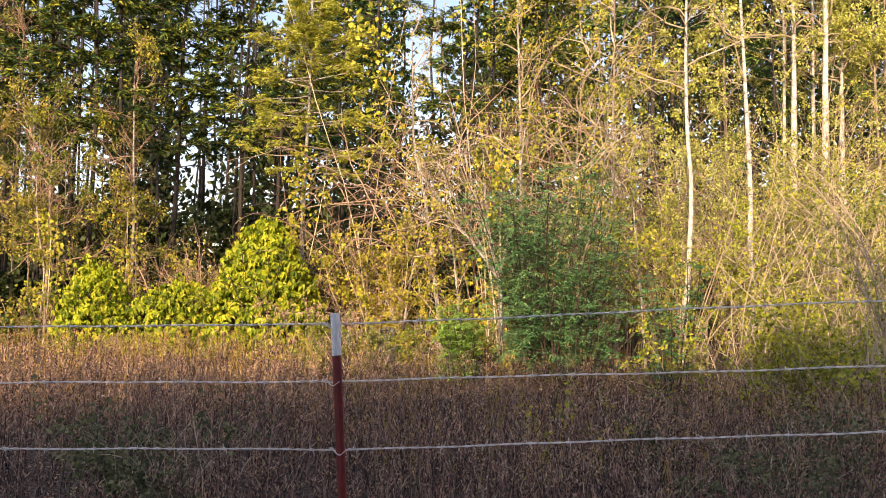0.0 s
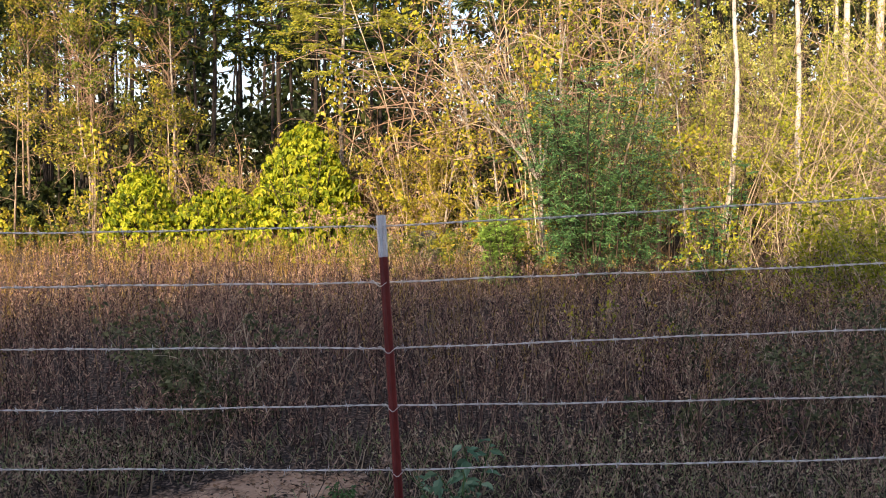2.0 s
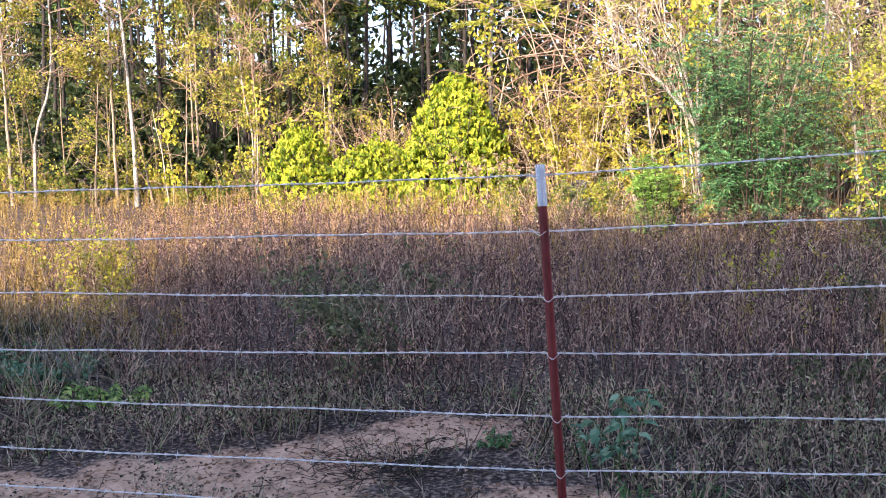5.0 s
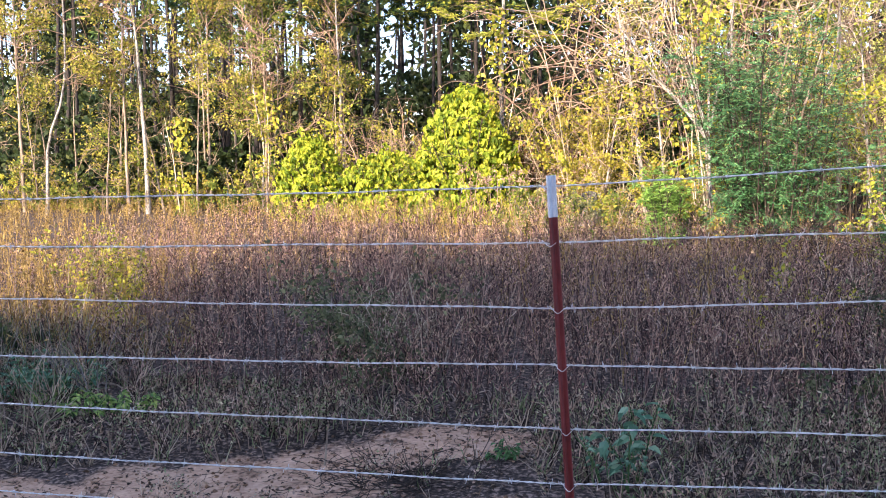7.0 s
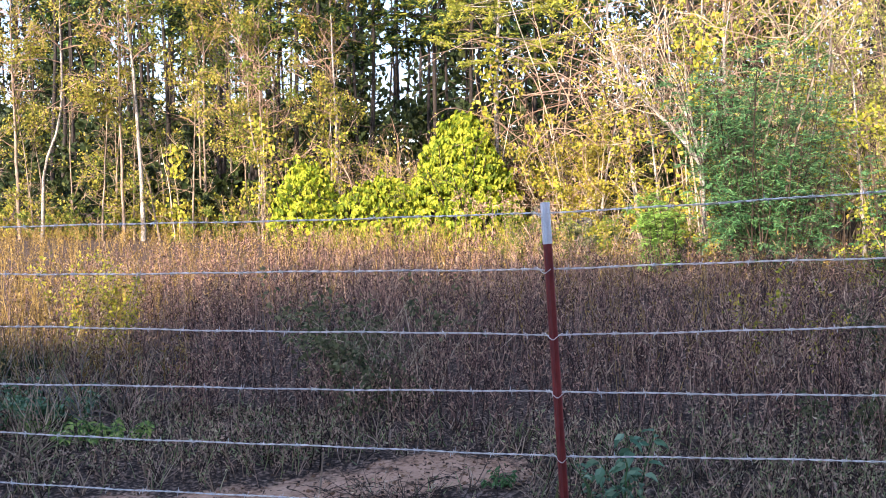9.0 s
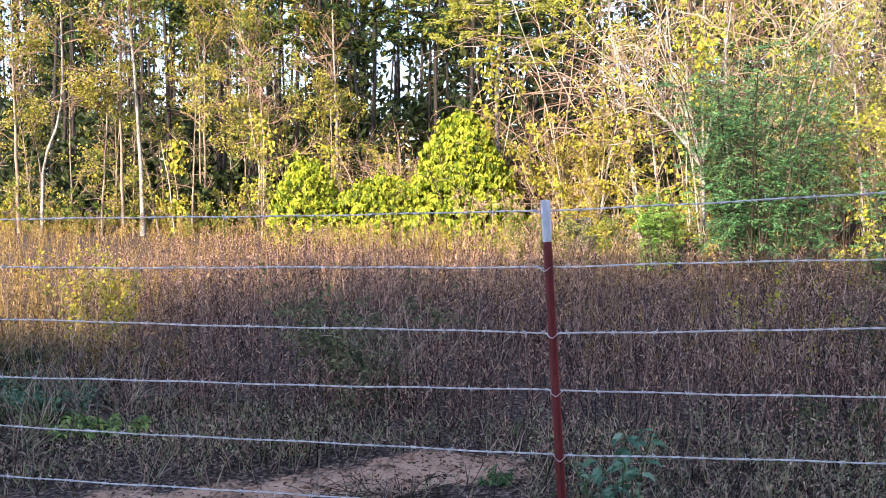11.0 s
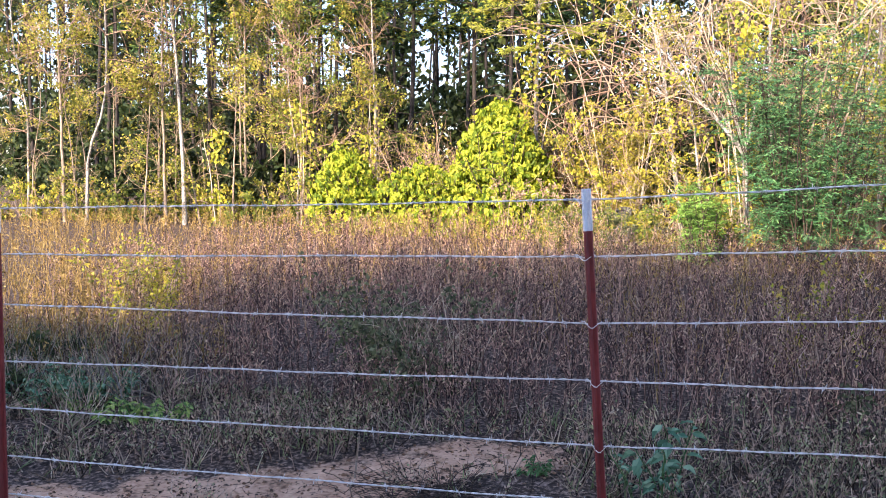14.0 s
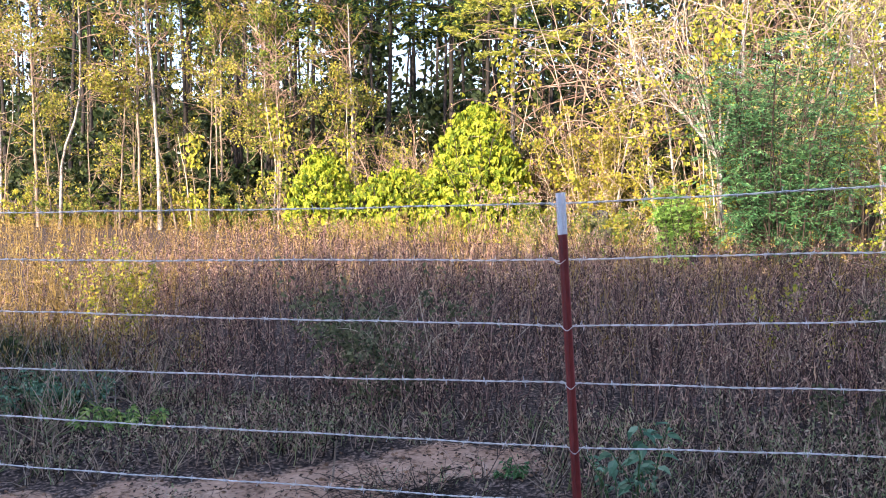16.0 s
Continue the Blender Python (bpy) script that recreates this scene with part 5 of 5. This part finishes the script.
for x, y, h in ((-1.75, 5.5, 0.7), (-1.95, 5.7, 0.75), (-1.55, 5.75, 0.75), (-1.85, 6.1, 0.8), (2.4, 5.6, 0.7), (1.8, 7.0, 0.95), (3.0, 6.4, 0.9)):
    shrub("green_weed", "leafy dark green weed among the dry stalks", "weed", x, y, h, 0.6, TWIG, LEAF_WEED, stems=14, n2=8, n3=2, leaf_each=4, size=0.038, twig_r=0.003, group="leafy weeds")
for x, y, h, mat in ((1.08, 6.9, 0.9, LEAF_YELLOW), (1.12, 5.0, 0.75, LEAF_WEED), (1.9, 5.2, 0.7, LEAF_WEED), (-4.7, 6.6, 0.8, LEAF_YELLOW), (-5.0, 7.4, 0.85, LEAF_YELLOW), (-4.75, 7.1, 0.85, LEAF_YELLOW)):
    shrub("tall_weed", "tall thin weed with pale green to yellow leaves", "weed", x, y, h, 0.4, TWIG, mat, stems=8, n2=7, n3=2, leaf_each=5, size=0.034, twig_r=0.003, group="tall weeds")

bm = bmesh.new()
bmesh.ops.create_cone(bm, cap_ends=True, segments=7, radius1=0.006, radius2=0.0045, depth=0.26)
for v in bm.verts:
    v.co.x += 0.012 * math.sin(v.co.z * 9)
bmesh.ops.bevel(bm, geom=[e for e in bm.edges if e.verts[0].co.z > 0.1 and e.verts[1].co.z > 0.1], offset=0.001, segments=1, affect="EDGES")
stake = part("stake", bm, BARK_TAN)
tagged(stake, "thin weathered grey wooden stake stuck in the earth", "stake")
stake.matrix_world = pose(-1.5, 3.93, float(ground_z(-1.5, 3.93)) + 0.08, 2, 1.5, 0)

n = 1200
x, y = rng.uniform(-3.2, 0.8, n), rng.uniform(3.0, 5.0, n)
st = np.stack([x, y, ground_z(x, y) + 0.006], -1)
a = rng.uniform(0, 6.28, n)
p = limbs(st, np.stack([np.cos(a), np.sin(a), rng.uniform(-0.02, 0.15, n)], -1), rng.uniform(0.02, 0.11, n), 4, 0.3, -0.01)
p[:, :, 2] = np.maximum(p[:, :, 2], ground_z(p[:, :, 0], p[:, :, 1]) + 0.003)
tagged(Build().tubes(p, taper(n, 4, 0.0016, 0.0007), 4).link("fallen_twigs", TWIG_DARK), "dark fallen twigs lying on the clay", "twigs", kind="stuff")
n = 4500
x, y = rng.uniform(-4.0, 1.6, n), rng.uniform(2.9, 5.2, n)
c = np.stack([x, y, ground_z(x, y) + 0.008], -1)
a = rng.uniform(0, 6.28, n)
tagged(Build().leaves(c, np.stack([np.cos(a), np.sin(a), rng.normal(0, 0.15, n)], -1), scatter_dir(n, 3), rng.uniform(0.012, 0.04, n), rng.uniform(0.008, 0.022, n)).link("fallen_leaves", LEAF_LITTER),
       "withered brown leaves strewn on the clay", "leaves", kind="stuff")

n = 160
x, y = rng.normal(-1.2, 0.22, n), rng.normal(3.82, 0.12, n)
st = np.stack([x, y, ground_z(x, y) + 0.008], -1)
a = rng.uniform(0, 6.28, n)
p = limbs(st, np.stack([np.cos(a), np.sin(a) * 0.5, rng.uniform(0.0, 0.5, n)], -1), rng.uniform(0.05, 0.2, n), 4, 0.25, -0.08)
p[:, :, 2] = np.maximum(p[:, :, 2], ground_z(p[:, :, 0], p[:, :, 1]) + 0.003)
tagged(Build().tubes(p, taper(n, 4, 0.002, 0.0008), 4).link("fallen_twigs", TWIG_DARK), "tangled dark dead twigs between the clay patches", "twigs", kind="stuff")
root = thing("dead_branch", "dark dead branch with fine bare twigs lying on the clay", "branch")
root.location = (-0.95, 3.72, float(ground_z(-0.95, 3.72)))
p = limbs(np.stack([rng.uniform(-0.35, 0.2, 26), rng.normal(0, 0.06, 26), rng.uniform(0.005, 0.05, 26)], -1), np.stack([rng.normal(0.4, 0.6, 26), rng.normal(0, 0.4, 26), rng.normal(0.1, 0.15, 26)], -1), rng.uniform(0.12, 0.32, 26), 7, 0.22, -0.05)
p[:, :, 2] = np.maximum(p[:, :, 2], 0.004)
b = Build().tubes(p, taper(26, 7, 0.003, 0.0012), 5)
s2, d2, _, _ = along(p, 5)
p2 = limbs(s2, d2 + scatter_dir(len(s2), 0.3) * 0.7, rng.uniform(0.05, 0.16, len(s2)), 3, 0.2)
p2[:, :, 2] = np.maximum(p2[:, :, 2], 0.003)
b.tubes(p2, taper(len(p2), 3, 0.0018, 0.0008), 4).link("twig_growth", TWIG_DARK, root, kind="stuff")
for x, y, h in ((-1.85, 3.3, 0.16), (-1.55, 3.25, 0.13), (-2.15, 3.5, 0.12), (-0.35, 4.0, 0.2), (-1.25, 3.95, 0.14)):
    shrub("dry_tuft", "small dry twiggy tuft growing on the clay", "weed", x, y, h, 0.25, TWIG, LOW_WEED, stems=16, n2=5, n3=1, leaf_each=2, size=0.015, twig_r=0.0014, group="dry tufts")
n = 1500
x, y = rng.uniform(-3.6, 0.2, n), rng.uniform(2.9, 4.9, n)
on = bareness(x, y) > 0.15
x, y = x[on], y[on]
n = len(x)
r = rng.uniform(0.003, 0.011, n) * rng.uniform(0.5, 1.3, n)
z = ground_z(x, y)
p = np.stack([np.stack([x + rng.normal(0, 0.3, n) * r, y, z + h * r], -1) for h in (-0.6, 0.1, 0.9)], 1)
tagged(Build().tubes(p, np.stack([r * 0.8, r * 1.2, r * 0.25], 1), 5).link("clay_clods", EARTH_CLOD), "small crumbled clods of reddish clay", "clods", kind="stuff")

# tan canes and shaded bushes of the near thicket
for x, y, top, bend in ((4.05, 7.8, 3.0, -1.3), (4.15, 7.9, 2.2, -0.5), (4.3, 8.1, 2.6, -0.9), (4.0, 8.3, 1.9, 0.3)):
    root = thing("cane_bush", "arching tan canes with few small leaves beside the field", "bush", "cane bushes")
    g = float(ground_z(x, y))
    root.location = (x, y, g)
    n = 4
    k = np.linspace(0, 1, 12)[None, :, None]
    tip = np.stack([bend * rng.uniform(0.6, 1.1, n), rng.normal(0, 0.3, n), (top - g) * rng.uniform(0.7, 1.05, n)], -1)[:, None]
    p = rng.normal(0, 0.05, (n, 1, 3)) * [1, 1, 0] + tip * [0, 0, 1] * np.sin(k * 1.45) / np.sin(1.45) + tip * [1, 1, 0] * k ** 2.1 + np.cumsum(rng.normal(0, 0.008, (n, 12, 3)), 1) * k
    p[:, 0, 2] = -0.03
    for a in p:
        Build().tubes(a[None], taper(1, 12, 0.009, 0.0035), 5).link("cane", TWIG, root)
    s2, d2, _, _ = along(p, 7, 0.3, 1.0)
    p2 = limbs(s2, d2 + scatter_dir(len(s2), 0.1) * 0.8, rng.uniform(0.15, 0.5, len(s2)), 4, 0.15, -0.05)
    Build().tubes(p2, taper(len(p2), 4, 0.004, 0.0015), 3).link("twig_growth", TWIG, root, kind="stuff")
    c, d, _, _ = along(p2, 5, 0.2, 1.0)
    k = len(c)
    Build().leaves(c, scatter_dir(k, -0.3), scatter_dir(k, 0.5) + LIGHT, rng.uniform(0.025, 0.05, k), rng.uniform(0.015, 0.03, k)).link("foliage", LEAF_FRESH, root, kind="stuff")
for x, y, h in ((4.7, 9.2, 1.5), (5.3, 9.8, 1.9), (4.6, 10.6, 1.6), (5.6, 10.9, 2.2), (5.0, 11.6, 2.0), (4.2, 11.8, 1.5), (3.6, 12.2, 1.3)):
    shrub("leafy_bush", "loose green and brown leafy bush at the field's edge", "bush", x, y, h, 1.5, TWIG, LEAF_FRESH, stems=22, n2=7, n3=2, leaf_each=5, size=0.05, group="leafy bushes")
for x, y, h in ((-3.65, 4.95, 0.45), (-3.3, 4.8, 0.36), (-4.15, 4.7, 0.4)):
    shrub("dead_weed", "bare bleached grey weed with stiff stems by the field's edge", "weed", x, y, h, 0.35, TWIG_GREY, None, stems=9, n2=4, n3=1, leaf_each=0, wob=0.1, droop=-0.02, twig_r=0.0035, group="bleached weeds")
